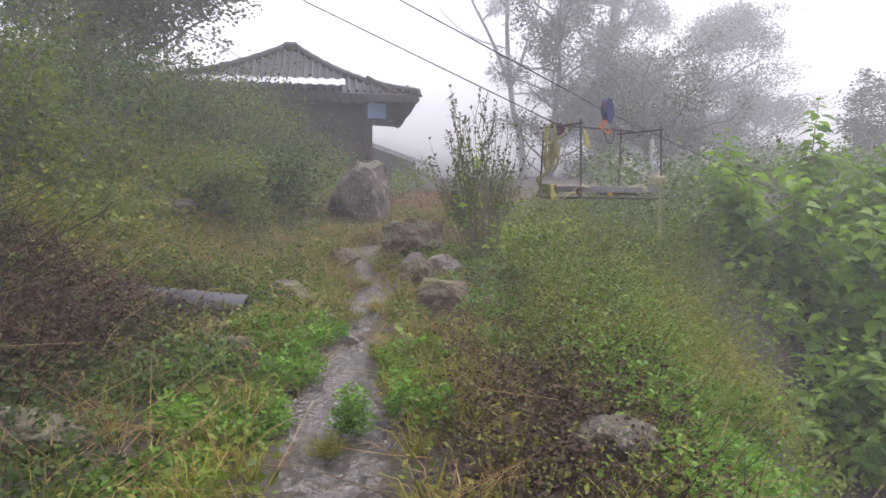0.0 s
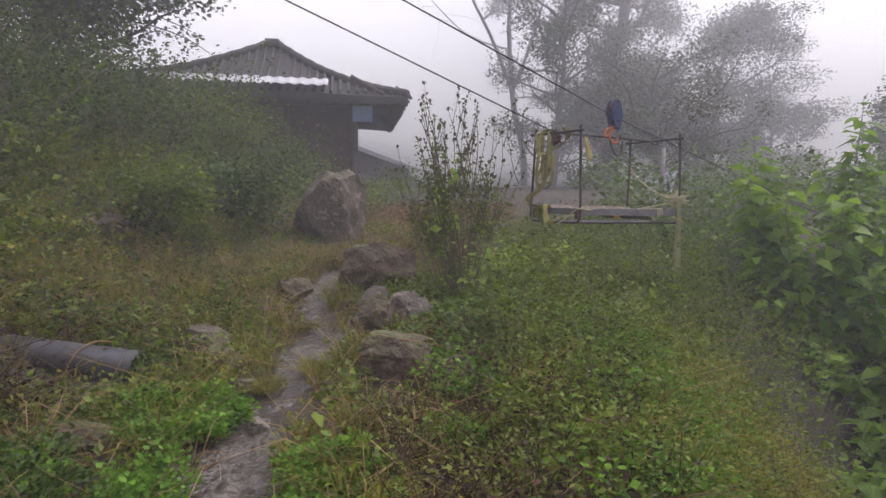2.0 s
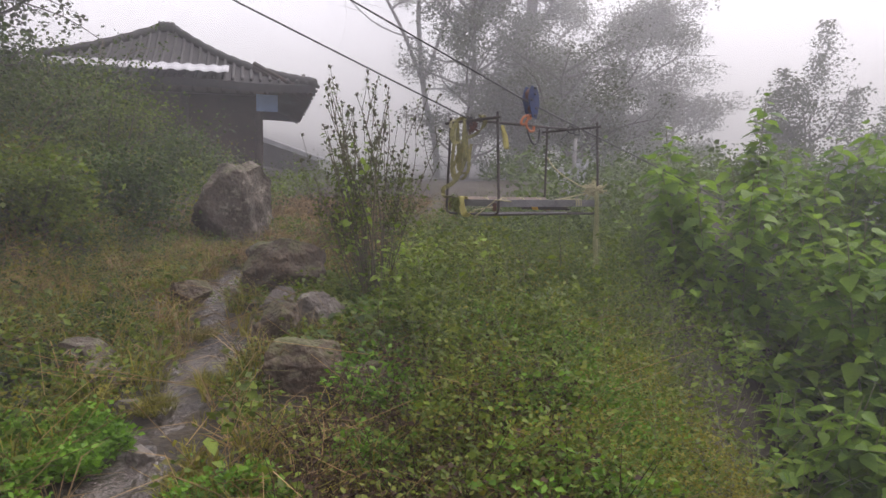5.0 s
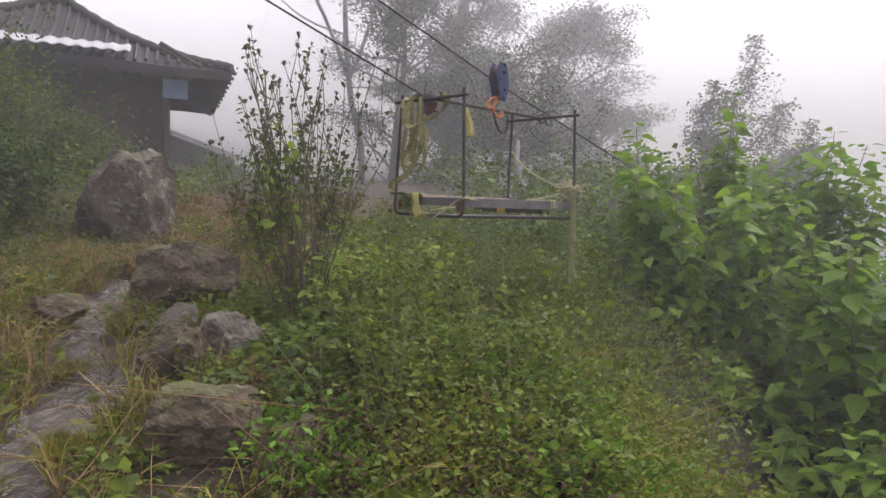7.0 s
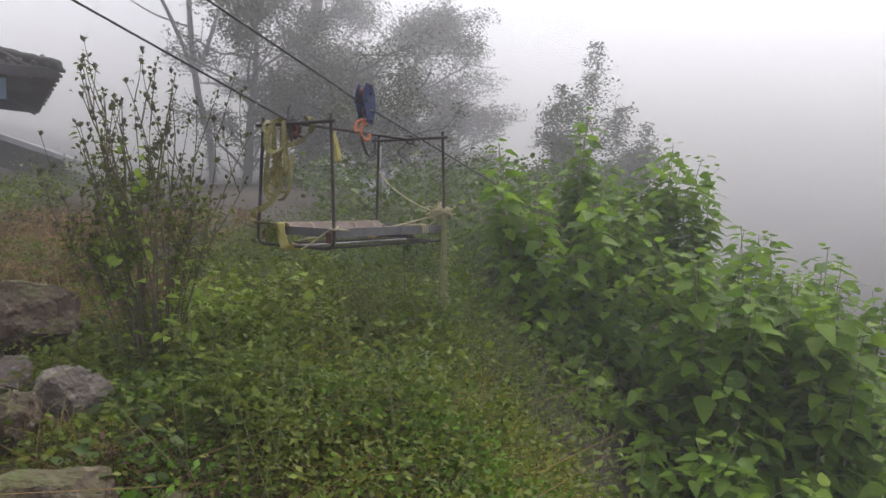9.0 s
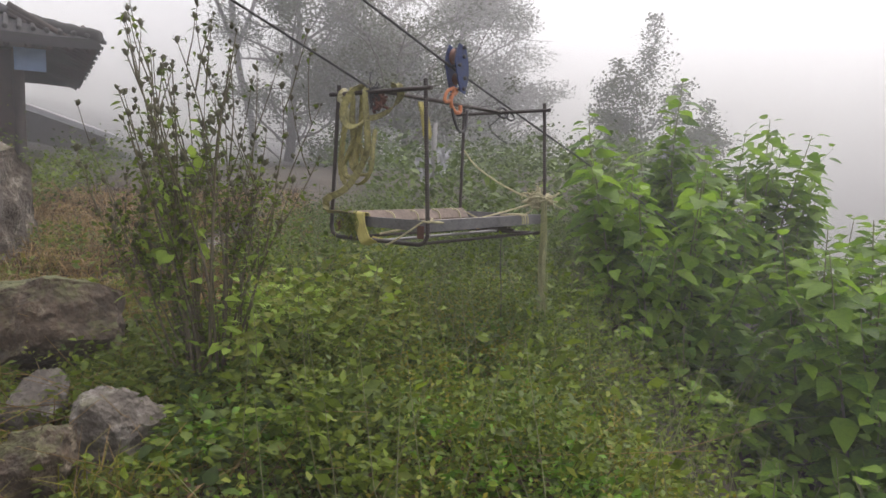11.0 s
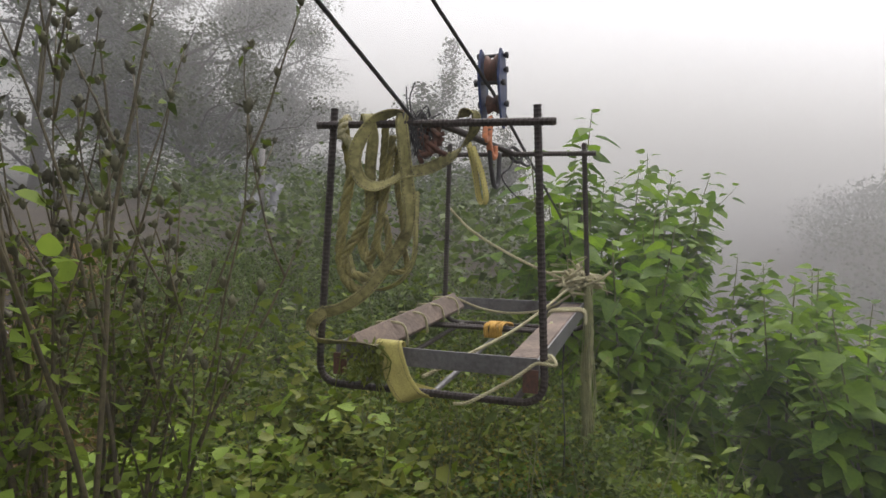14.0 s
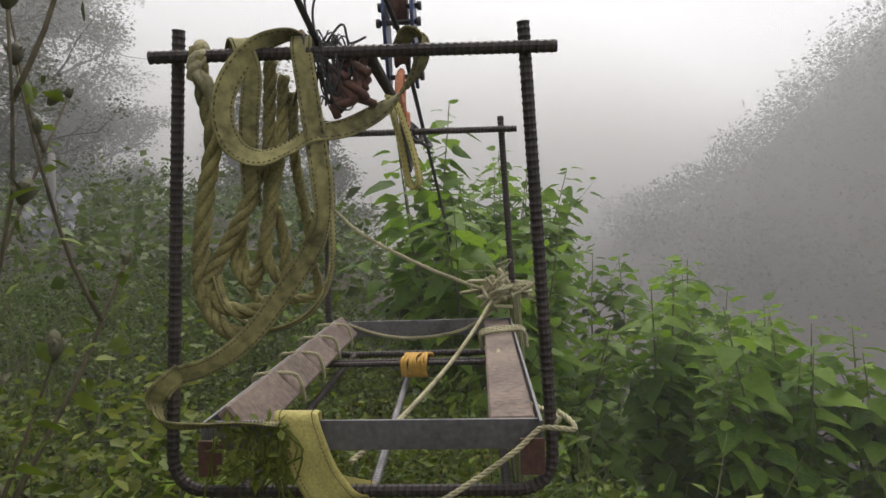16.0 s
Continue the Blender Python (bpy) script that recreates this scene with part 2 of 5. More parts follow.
def leaves(pos, way, length, width, droop=0.25, heap=None, fold=0.18, roll=0.6):
    """Leaves from pos along way, folded along the rib and drooping at the tip."""
    pos, way = np.asarray(pos, float), unit(way)
    n = len(pos)
    length = np.broadcast_to(length, (n,))[:, None]
    width = np.broadcast_to(width, (n,))[:, None]
    up = np.array((0, 0, 1.0)) + RNG.normal(0, roll, (n, 3))
    side = unit(np.cross(way, up))
    nor = unit(np.cross(side, way))
    down = np.array((0, 0, -1.0))
    b = pos
    m = pos + way * length * 0.5 - nor * width * fold
    t = pos + way * length + down * length * droop
    lft = pos + way * length * 0.38 + side * width * 0.5
    rgt = pos + way * length * 0.38 - side * width * 0.5
    lf2 = pos + way * length * 0.72 + side * width * 0.3 + down * length * droop * 0.45
    rg2 = pos + way * length * 0.72 - side * width * 0.3 + down * length * droop * 0.45
    v = np.stack((b, m, t, lft, rgt, lf2, rg2), 1).reshape(-1, 3)
    k = (np.arange(n) * 7)[:, None]
    f = np.concatenate([k + np.array(tri) for tri in ((0, 4, 1), (0, 1, 3), (1, 4, 6), (1, 6, 2), (1, 2, 5), (1, 5, 3))], 0)
    return (heap or Heap()).add(v, f)


def small_leaves(pos, way, length, width, heap=None, roll=0.8):
    """Small leaves of two folded triangles each."""
    pos, way = np.asarray(pos, float), unit(way)
    n = len(pos)
    length = np.broadcast_to(length, (n,))[:, None]
    width = np.broadcast_to(width, (n,))[:, None]
    up = np.array((0, 0, 1.0)) + RNG.normal(0, roll, (n, 3))
    side = unit(np.cross(way, up))
    nor = unit(np.cross(side, way))
    v = np.stack((pos, pos + way * length, pos + way * length * 0.5 + side * width * 0.5 + nor * width * 0.15, pos + way * length * 0.5 - side * width * 0.5 + nor * width * 0.15), 1).reshape(-1, 3)
    k = (np.arange(n) * 4)[:, None]
    f = np.concatenate((k + np.array((0, 1, 2)), k + np.array((0, 3, 1))), 0)
    return (heap or Heap()).add(v, f)


def ovate_leaves(pos, way, length, ratio=0.72, droop=0.22, heap=None, roll=0.3):
    """Broad pointed leaves with a rounded base, cupped along the rib and drooping at the tip."""
    pos, way = np.asarray(pos, float), unit(way)
    n = len(pos)
    length = np.broadcast_to(length, (n,))[:, None]
    up = np.array((0, 0, 1.0)) + RNG.normal(0, roll, (n, 3))
    side = unit(np.cross(way, up))
    nor = unit(np.cross(side, way))
    cup = RNG.uniform(0.05, 0.3, (n, 1))
    down = np.array((0, 0, -1.0))
    rim = ((0.0, 0.0), (0.05, 0.32), (0.32, 0.5), (0.7, 0.28), (1.0, 0.0))
    rim = rim + tuple((a, -b) for a, b in rim[-2:0:-1])
    pts = [pos + way * length * 0.45 + down * length * droop * 0.2]
    for a, b in rim:
        pts.append(pos + way * length * a + side * length * b * ratio + nor * length * abs(b) * ratio * cup + down * length * droop * a * a)
    v = np.stack(pts, 1).reshape(-1, 3)
    m = len(rim)
    k = (np.arange(n) * (m + 1))[:, None]
    f = np.concatenate([k + np.array((0, 1 + i, 1 + (i + 1) % m)) for i in range(m)], 0)
    return (heap or Heap()).add(v, f)


def blades(pos, way, length, width, bend=0.5, heap=None):
    """Grass blades that bend over."""
    pos, way = np.asarray(pos, float), unit(way)
    n = len(pos)
    length = np.broadcast_to(length, (n,))[:, None]
    width = np.broadcast_to(width, (n,))[:, None]
    az = RNG.uniform(0, 2 * math.pi, n)
    lean = np.stack((np.cos(az), np.sin(az), np.zeros(n)), 1)
    side = unit(np.cross(way, lean))
    bend = bend * RNG.uniform(0.3, 1.4, n)[:, None]
    m = pos + way * length * 0.55 + lean * length * bend * 0.25
    t = pos + way * length * 0.9 + lean * length * bend - np.array((0, 0, 1.0)) * length * bend * 0.35
    v = np.stack((pos - side * width / 2, pos + side * width / 2, m - side * width * 0.4, m + side * width * 0.4, t), 1).reshape(-1, 3)
    k = (np.arange(n) * 5)[:, None]
    f = np.concatenate([k + np.array(tri) for tri in ((0, 1, 3), (0, 3, 2), (2, 3, 4))], 0)
    return (heap or Heap()).add(v, f)


def ball_ways(n, up=0.3):
    w = RNG.normal(0, 1, (n, 3))
    w[:, 2] = w[:, 2] * 0.5 + up
    return unit(w)


# ---- the lie of the land ----


def trail_x(y):
    return np.interp(y, [-4, 0, 2.4, 3.4, 4.3, 5.2, 6.4, 7.0, 8.0, 8.7, 9.2, 9.7, 10.6, 12.5, 15], [0.3, 0.3, -0.18, -0.42, -0.6, -0.7, -0.8, -1.05, -1.3, -1.25, -0.85, -0.3, 0.2, 0.9, 1.2])


def trail_z(y):
    return np.interp(y, [-40, -3, -0.5, 1.1, 2.5, 4.4, 6, 7.5, 10, 14, 17, 30, 90], [-6, -0.15, 0.12, 0.33, 0.36, 0.6, 0.78, 0.93, 1.35, 2.0, 2.4, 3.2, 9])


def ground(x, y):
    """Height of the hillside: a trail, a bank rising on one side, a drop on the other."""
    x, y = np.asarray(x, float), np.asarray(y, float)
    z = sum(trail_z(y + d) for d in (-0.8, -0.4, 0, 0.4, 0.8)) / 5
    tx = trail_x(np.clip(y, -4, 15))
    lx = np.where(y > 8, np.minimum(tx, -1.0), tx)
    left = np.maximum(0, lx - 1.5 - x)
    z = z + 0.36 * left ** 1.12 * np.clip(1.15 - 0.02 * left, 0.3, 2) * (1 - 0.5 * np.clip((y - 11) / 6, 0, 1))
    z = np.minimum(z, 9 + 0.02 * left)
    start = 1.25 + 0.10 * np.clip(y - 2, 0, 4) + 0.75 * np.clip(y - 6.5, 0, 12)
    r = np.maximum(0, x - start)
    z = z - 0.62 * r ** 1.1 * np.exp(-r / 14.0) - np.minimum(1.2, 0.8 * np.maximum(0, r - 0.9)) * np.clip((7 - y) / 1.5, 0, 1)
    z = z + 21.5 * np.exp(-(((x - 42) / 12.2) ** 2 + ((y + 2) / 15) ** 2))
    z = z + 0.45 * np.exp(-(((x + 2.9) / 0.75) ** 2 + ((y - 3.7) / 0.8) ** 2))
    z = z + 0.035 * np.sin(2.1 * x + 0.7 * y) * np.sin(1.7 * y - 0.4 * x) + 0.02 * np.sin(5.3 * x + 1.1) * np.sin(4.7 * y + 0.5 * x)
    return z

# ---- large structure: ground, trail, mist ----
xs = np.concatenate((np.linspace(-120, -14, 18), np.linspace(-13, -5, 24), np.linspace(-4.9, 4, 80), np.linspace(4.2, 14, 26), np.linspace(15, 130, 40)))
ys = np.concatenate((np.linspace(-60, -5, 14), np.linspace(-4.5, 12, 120), np.linspace(12.3, 24, 30), np.linspace(25, 130, 30)))
gx, gy = np.meshgrid(xs, ys, indexing="ij")
gz = ground(gx, gy)
near = np.exp(-((gx - trail_x(np.clip(gy, -4, 15))) / 0.33) ** 2) * (gy < 15)
gz = gz - 0.05 * near
ids = np.arange(gx.size).reshape(gx.shape)
a, b, c, d = ids[:-1, :-1].ravel(), ids[1:, :-1].ravel(), ids[1:, 1:].ravel(), ids[:-1, 1:].ravel()
h = Heap().add(np.stack((gx, gy, gz), -1).reshape(-1, 3), np.concatenate((np.stack((a, b, c), 1), np.stack((a, c, d), 1))))
tagged(part("ground", h, M_SOIL), "damp brown hillside soil under weeds and dead grass", "ground", kind="structure")

# muddy trail, a worn strip with an uneven edge
ty = np.linspace(-3.5, 11.5, 420)
wide = 0.155 + 0.06 * np.sin(ty * 2.3) + 0.05 * np.sin(ty * 5.9 + 1) + 0.2 * np.exp(-((ty - 3.2) / 1.3) ** 2) + 0.09 * np.exp(-((ty - 6.4) / 0.9) ** 2) + 0.12 * np.exp(-((ty - 9.8) / 0.9) ** 2)
cols = np.linspace(-1, 1, 17)
px = trail_x(ty)[:, None] + cols[None, :] * (wide[:, None] + 0.035 * np.sin(ty * 23)[:, None] * np.sign(cols)[None, :]) + 0.03 * np.sin(ty * 9)[:, None]
py = np.broadcast_to(ty[:, None], px.shape)
pz = ground(px, py) - 0.05 * np.exp(-((px - trail_x(py)) / 0.33) ** 2) + 0.02 - 0.028 * np.abs(cols)[None, :] ** 3 + 0.02 * np.sin(19 * px + 3 * np.sin(9 * py)) * np.sin(15 * py + 2 * np.sin(11 * px)) + 0.012 * np.sin(43 * px + 2 * py) * np.sin(37 * py + 3 * np.sin(9 * px)) + 0.006 * np.sin(71 * px) * np.sin(63 * py)
ids = np.arange(px.size).reshape(px.shape)
a, b, c, d = ids[:-1, :-1].ravel(), ids[:-1, 1:].ravel(), ids[1:, 1:].ravel(), ids[1:, :-1].ravel()
h = Heap().add(np.stack((px, py, pz), -1).reshape(-1, 3), np.concatenate((np.stack((a, b, c), 1), np.stack((a, c, d), 1))))
tagged(part("path", h, M_MUD), "narrow wet muddy footpath trodden through the weeds", "path", kind="structure")

# mist lying on the hillside, denser farther off
def mist(x0, x1, y0, y1, z0, z1, density, label):
    bm = bmesh.new()
    bmesh.ops.create_cube(bm, size=1.0)
    for v in bm.verts:
        v.co = Vector(((x0 + x1) / 2 + v.co.x * (x1 - x0), (y0 + y1) / 2 + v.co.y * (y1 - y0), (z0 + z1) / 2 + v.co.z * (z1 - z0)))
    m = bpy.data.materials.new("white mist")
    m.use_nodes = True
    nt = m.node_tree
    nt.nodes.remove(nt.nodes["Principled BSDF"])
    scatter = nt.nodes.new("ShaderNodeVolumeScatter")
    scatter.inputs["Color"].default_value = (0.97, 0.97, 1.0, 1)
    scatter.inputs["Density"].default_value = density
    scatter.inputs["Anisotropy"].default_value = 0.2
    nt.links.new(scatter.outputs[0], nt.nodes["Material Output"].inputs["Volume"])
    return tagged(part("mist_backdrop", bm, m), label, "mist", kind="structure")


mist(-118, 128, -58, 128, -38, 14, MIST, "thin white mist lying over the hillside")
mist(-117, 127, 19.5, 127, -37, 11.5, MIST_FAR, "denser white mist behind the house and trees")
mist(9.5, 127, -57, 19.4, -37, 11.5, MIST_VALLEY, "denser white mist in the valley")

# ---- rocks ----


def rock(at, size, turn, mat, label, seed, lean=0.0, name="rock", group="", block=3.2):
    """A blocky broken stone with cleft faces, bedding steps and pitted skin; at gives its place and how deep it sits."""
    rng = np.random.default_rng(seed + 400)
    bm = bmesh.new()
    bmesh.ops.create_icosphere(bm, subdivisions=5, radius=0.5)
    off = Vector((seed * 3.7, seed * 1.3, seed * 2.1))
    cuts = [(Vector(w).normalized(), d) for w, d in zip(rng.normal(0, 1, (16, 3)).tolist(), rng.uniform(0.3, 0.47, 16).tolist())]
    for v in bm.verts:
        p = v.co * 2
        full = (abs(p.x) ** block + abs(p.y) ** block + abs(p.z) ** block) ** (1 / block)
        q = p / full * 0.5 * (1 + 0.3 * noise.noise(p * 0.8 + off))
        for w, d in cuts:
            over = q.dot(w) - d - 0.03 * noise.noise(q * 5 + off)
            if over > 0:
                q -= w * over * 0.96
        bed = math.sin(q.z * 30 + 4 * noise.noise(q * 3 + off))
        rough = 0.035 * noise.noise(q * 7 + off) + 0.03 * abs(noise.noise(q * 16 + off)) + 0.012 * noise.noise(q * 40 + off)
        q *= 1 + rough * 1.6
        v.co = Vector((q.x * (1 + 0.018 * bed), q.y * (1 + 0.018 * bed), q.z))
    lo = [min(v.co[i] for v in bm.verts) for i in range(3)]
    hi = [max(v.co[i] for v in bm.verts) for i in range(3)]
    for v in bm.verts:
        v.co = Vector([((v.co[i] - lo[i]) / (hi[i] - lo[i]) - (0.5 if i < 2 else 0.0)) * size[i] for i in range(3)])
    ob = part(name, bm, mat, smooth=False)
    ob.matrix_world = pose(at[0], at[1], float(ground(at[0], at[1])) - at[2], 0, lean, turn)
    return tagged(ob, label, "rock", group)


rock((-1.85, 10.6, 0.25), (1.08, 0.95, 1.25), 50, M_ROCK, "large grey lichened boulder half sunk in the bank", 1, name="boulder")
rock((-0.62, 7.95, 0.14), (0.82, 0.8, 0.7), 10, M_ROCK_BROWN, "brown boulder with a flat mossy top beside the path", 2, name="boulder", block=6)
rock((-1.36, 7.5, 0.05), (0.34, 0.26, 0.27), 40, M_ROCK_BROWN, "small reddish brown stone beside the muddy path", 3, block=5)
rock((-0.1, 6.78, 0.12), (0.4, 0.36, 0.4), 15, M_ROCK_PALE, "pale grey rock with a light worn face", 4)
rock((-0.5, 7.1, 0.1), (0.32, 0.3, 0.38), 60, M_ROCK_PALE, "grey rock in the low stone heap", 5, block=5)
rock((-0.42, 6.4, 0.1), (0.28, 0.26, 0.42), -20, M_ROCK_BROWN, "tilted brown rock in the low stone heap", 6, lean=20, block=5)
rock((0.03, 5.5, 0.12), (0.5, 0.38, 0.42), -12, M_ROCK_BROWN, "broad brown rock overgrown with dead stalks", 7, block=6)
rock((0.38, 5.42, 0.1), (0.36, 0.34, 0.3), 35, M_ROCK_BROWN, "dark earthy rock tangled with dead roots", 14, block=4)
rock((-0.78, 7.35, 0.06), (0.2, 0.18, 0.16), 70, M_ROCK, "small grey stone at the path edge", 15, block=4)
rock((-0.95, 5.2, 0.05), (0.16, 0.13, 0.11), 30, M_ROCK_PALE, "small pale stone in the grass beside the path", 16)
rock((-0.62, 4.6, 0.05), (0.14, 0.12, 0.09), 80, M_ROCK_PALE, "small pale stone at the path edge", 17)
rock((1.08, 2.75, 0.05), (0.42, 0.3, 0.3), 30, M_ROCK, "grey brown stone sunk in the weeds", 8)
rock((-1.55, 5.95, 0.08), (0.35, 0.4, 0.3), 10, M_ROCK, "grey stone beside the path", 9)
rock((-1.25, 5.6, 0.08), (0.35, 0.3, 0.24), 70, M_ROCK, "dark grey stone beside the path", 10)
rock((-1.45, 4.3, 0.05), (0.35, 0.3, 0.18), 0, M_ROCK_BROWN, "flat brown stone among the weeds", 11)
rock((-4.0, 8.4, 0.1), (0.7, 0.45, 0.3), 15, M_ROCK, "flat grey stone in the grassy bank", 12)
rock((-1.8, 2.6, 0.06), (0.6, 0.4, 0.25), 0, M_ROCK, "flat grey stone under dead vines", 13)

# ---- cable hoist basket ----
CORNER = {"A": (1.32, 6.79, 2.55), "B": (2.29, 7.46, 2.56), "C": (0.97, 7.28, 2.565), "D": (1.93, 7.95, 2.57)}
CORNER = {k: np.array(v) for k, v in CORNER.items()}
ALONG = unit(CORNER["B"] - CORNER["A"])
UPV = np.array((0, 0, 1.0))


def bent_bar(points, r=0.0115, name="bar", mat=M_REBAR, parent=None, bend=0.06, label=""):
    """A ribbed steel bar with rounded bends."""
    pts = [np.asarray(p, float) for p in points]
    out = [pts[0]]
    for i in range(1, len(pts) - 1):
        a, b = unit(pts[i - 1] - pts[i]), unit(pts[i + 1] - pts[i])
        for t in np.linspace(0, 1, 7):
            s, e = pts[i] + a * bend, pts[i] + b * bend
            out.append((1 - t) ** 2 * s + 2 * t * (1 - t) * pts[i] + t * t * e)
    out.append(pts[-1])
    p = np.array(out)
    seg = np.linalg.norm(np.diff(p, axis=0), axis=1)
    s = np.concatenate(([0], np.cumsum(seg)))
    u = np.arange(0, s[-1], 0.0042)
    q = np.stack([np.interp(u, s, p[:, i]) for i in range(3)], 1)
    rr = r * (0.92 + 0.15 * (np.arange(len(u)) % 3 == 0))
    return part(name, tube(q, rr, 9), mat, parent, label, smooth=False)


def box_between(a, b, across, height, thick):
    """A plank or flat bar from a to b; across is its thickness direction, with small bevels."""
    a, b = np.asarray(a, float), np.asarray(b, float)
    ln = np.linalg.norm(b - a)
    bm = bmesh.new()
    bmesh.ops.create_cube(bm, size=1.0)
    for v in bm.verts:
        v.co = Vector((v.co.x * ln, v.co.y * thick, v.co.z * height))
    bmesh.ops.bevel(bm, geom=bm.edges[:], offset=min(thick, height) * 0.15, segments=1, affect="EDGES")
    x = unit(b - a)
    y = unit(np.asarray(across, float) - x * (np.asarray(across, float) @ x))
    z = np.cross(x, y)
    m = Matrix(((x[0], y[0], z[0], 0), (x[1], y[1], z[1], 0), (x[2], y[2], z[2], 0), (0, 0, 0, 1)))
    m.translation = Vector((a + b) / 2)
    bm.transform(m)
    return bm


def down(k, dz):
    return CORNER[k] - UPV * dz


def mid(a, b, t=0.5):
    return a + (b - a) * t


basket = thing("cable_basket", (0, 0, 0), "rusty steel bar hoist basket hanging from an overhead cable", "cable basket")
DROP = 0.775
for p, q in (("C", "A"), ("D", "B")):
    out = unit(CORNER[q] - CORNER[p])
    top_p, top_q = CORNER[p] + UPV * 0.05, CORNER[q] + UPV * 0.05
    low_p, low_q = down(p, DROP) - out * (0.045 if p == "C" else 0.01), down(q, DROP) + out * 0.005
    bent_bar([top_p, low_p - out * 0.02, low_q + out * 0.02, top_q], name="end_hoop", parent=basket, bend=0.075)
    bent_bar([CORNER[p] - out * 0.045 - ALONG * 0.02, CORNER[q] + out * 0.055 - ALONG * 0.02], name="top_crossbar", parent=basket)
h1 = 0.68
for p, q, s in (("C", "A", 1), ("D", "B", -1)):
    out = unit(CORNER[q] - CORNER[p])
    off = ALONG * 0.022 * s
    part("end_angle", box_between(down(p, h1) + off, down(q, h1) + off, ALONG, 0.055, 0.006), M_STEEL, basket, "grey steel angle bar", smooth=False)
for p, q, s in (("C", "D", 1), ("A", "B", -1)):
    out = unit(CORNER["A"] - CORNER["C"]) * s
    part("side_angle", box_between(down(p, h1) - out * 0.004, down(q, h1) - out * 0.004, out, 0.06, 0.006), M_STEEL, basket, "grey steel angle bar", smooth=False)
    part("side_plank", box_between(down(p, h1 - 0.01) + out * 0.045 + ALONG * 0.04, down(q, h1 - 0.01) + out * 0.045 - ALONG * 0.04, (out * 0.75 + UPV * 0.66) if s > 0 else (0, 0, 1), 0.085, 0.03), M_WOOD, basket, "weathered pinkish wooden plank", smooth=False)
    bent_bar([down(p, DROP) + out * 0.06, down(q, DROP) + out * 0.06], name="floor_bar", parent=basket, r=0.009)
for t, dz in ((0.66, 0.72), (0.72, 0.735), (0.69, 0.72)):
    bent_bar([mid(down("C", dz), down("D", dz), t), mid(down("A", dz), down("B", dz), t)], name="cross_bar", parent=basket, r=0.008)
bent_bar([mid(down("C", DROP), down("A", DROP), 0.5), mid(down("D", DROP), down("B", DROP), 0.45)], name="floor_bar", parent=basket, r=0.009, mat=M_STEEL)

# top bar along which the pulley hangs
bent_bar([mid(CORNER["C"], CORNER["A"], 0.55), mid(CORNER["D"], CORNER["B"], 0.5)], name="top_bar", parent=basket, r=0.011)

# ---- cables ----
PULLEY = np.array((1.68, 7.374, 2.895))


def cable(name, points, r, label):
    pts = np.concatenate([np.linspace(points[i], points[i + 1], 30)[(i > 0):] for i in range(len(points) - 1)])
    return tagged(part(name, tube(pts, r, 6), M_CABLE), label, "cable")


RIDE = PULLEY - UPV * 0.145
cable("hoist_cable", [RIDE + unit(np.array(CABLE_UP)) * 50, RIDE, RIDE + unit(np.array(CABLE_WAY)) * 60], 0.007, "taut dark steel hoist cable running down across the slope")
TIED = mid(CORNER["C"], CORNER["A"], 0.41) + UPV * 0.015
cable("pull_cable", [TIED, TIED + unit(np.array(PULL_WAY)) * 50], 0.006, "thin dark steel pull cable tied to the basket")

# gusset plates at the foot of the near hoop, and a mossy tangle on the front bar
for k, s_ in (("A", -1), ("C", 1)):
    o_ = unit(CORNER["A"] - CORNER["C"]) * s_
    part("corner_plate", box_between(down(k, 0.71) - o_ * 0.008 - ALONG * 0.012, down(k, 0.71) + o_ * 0.035 - ALONG * 0.012, ALONG, 0.065, 0.006), M_RUST, basket, "rusty gusset plate", smooth=False)

# ---- shrubs and trees ----


def grow(heap, start, way, length, radius, rng, bends=6, wander=0.12, lift=0.05, taper=0.35, sides=6):
    """One wandering tapered limb; returns its points."""
    p, w = np.array(start, float), unit(way)
    pts = [p]
    for i in range(bends):
        w = unit(w + rng.normal(0, wander, 3) + np.array((0, 0, lift)))
        p = p + w * length / bends
        pts.append(p)
    q = curve(pts, bends * 2 + 1)
    tube(q, np.linspace(radius, radius * taper, len(q)), sides, heap)
    return q


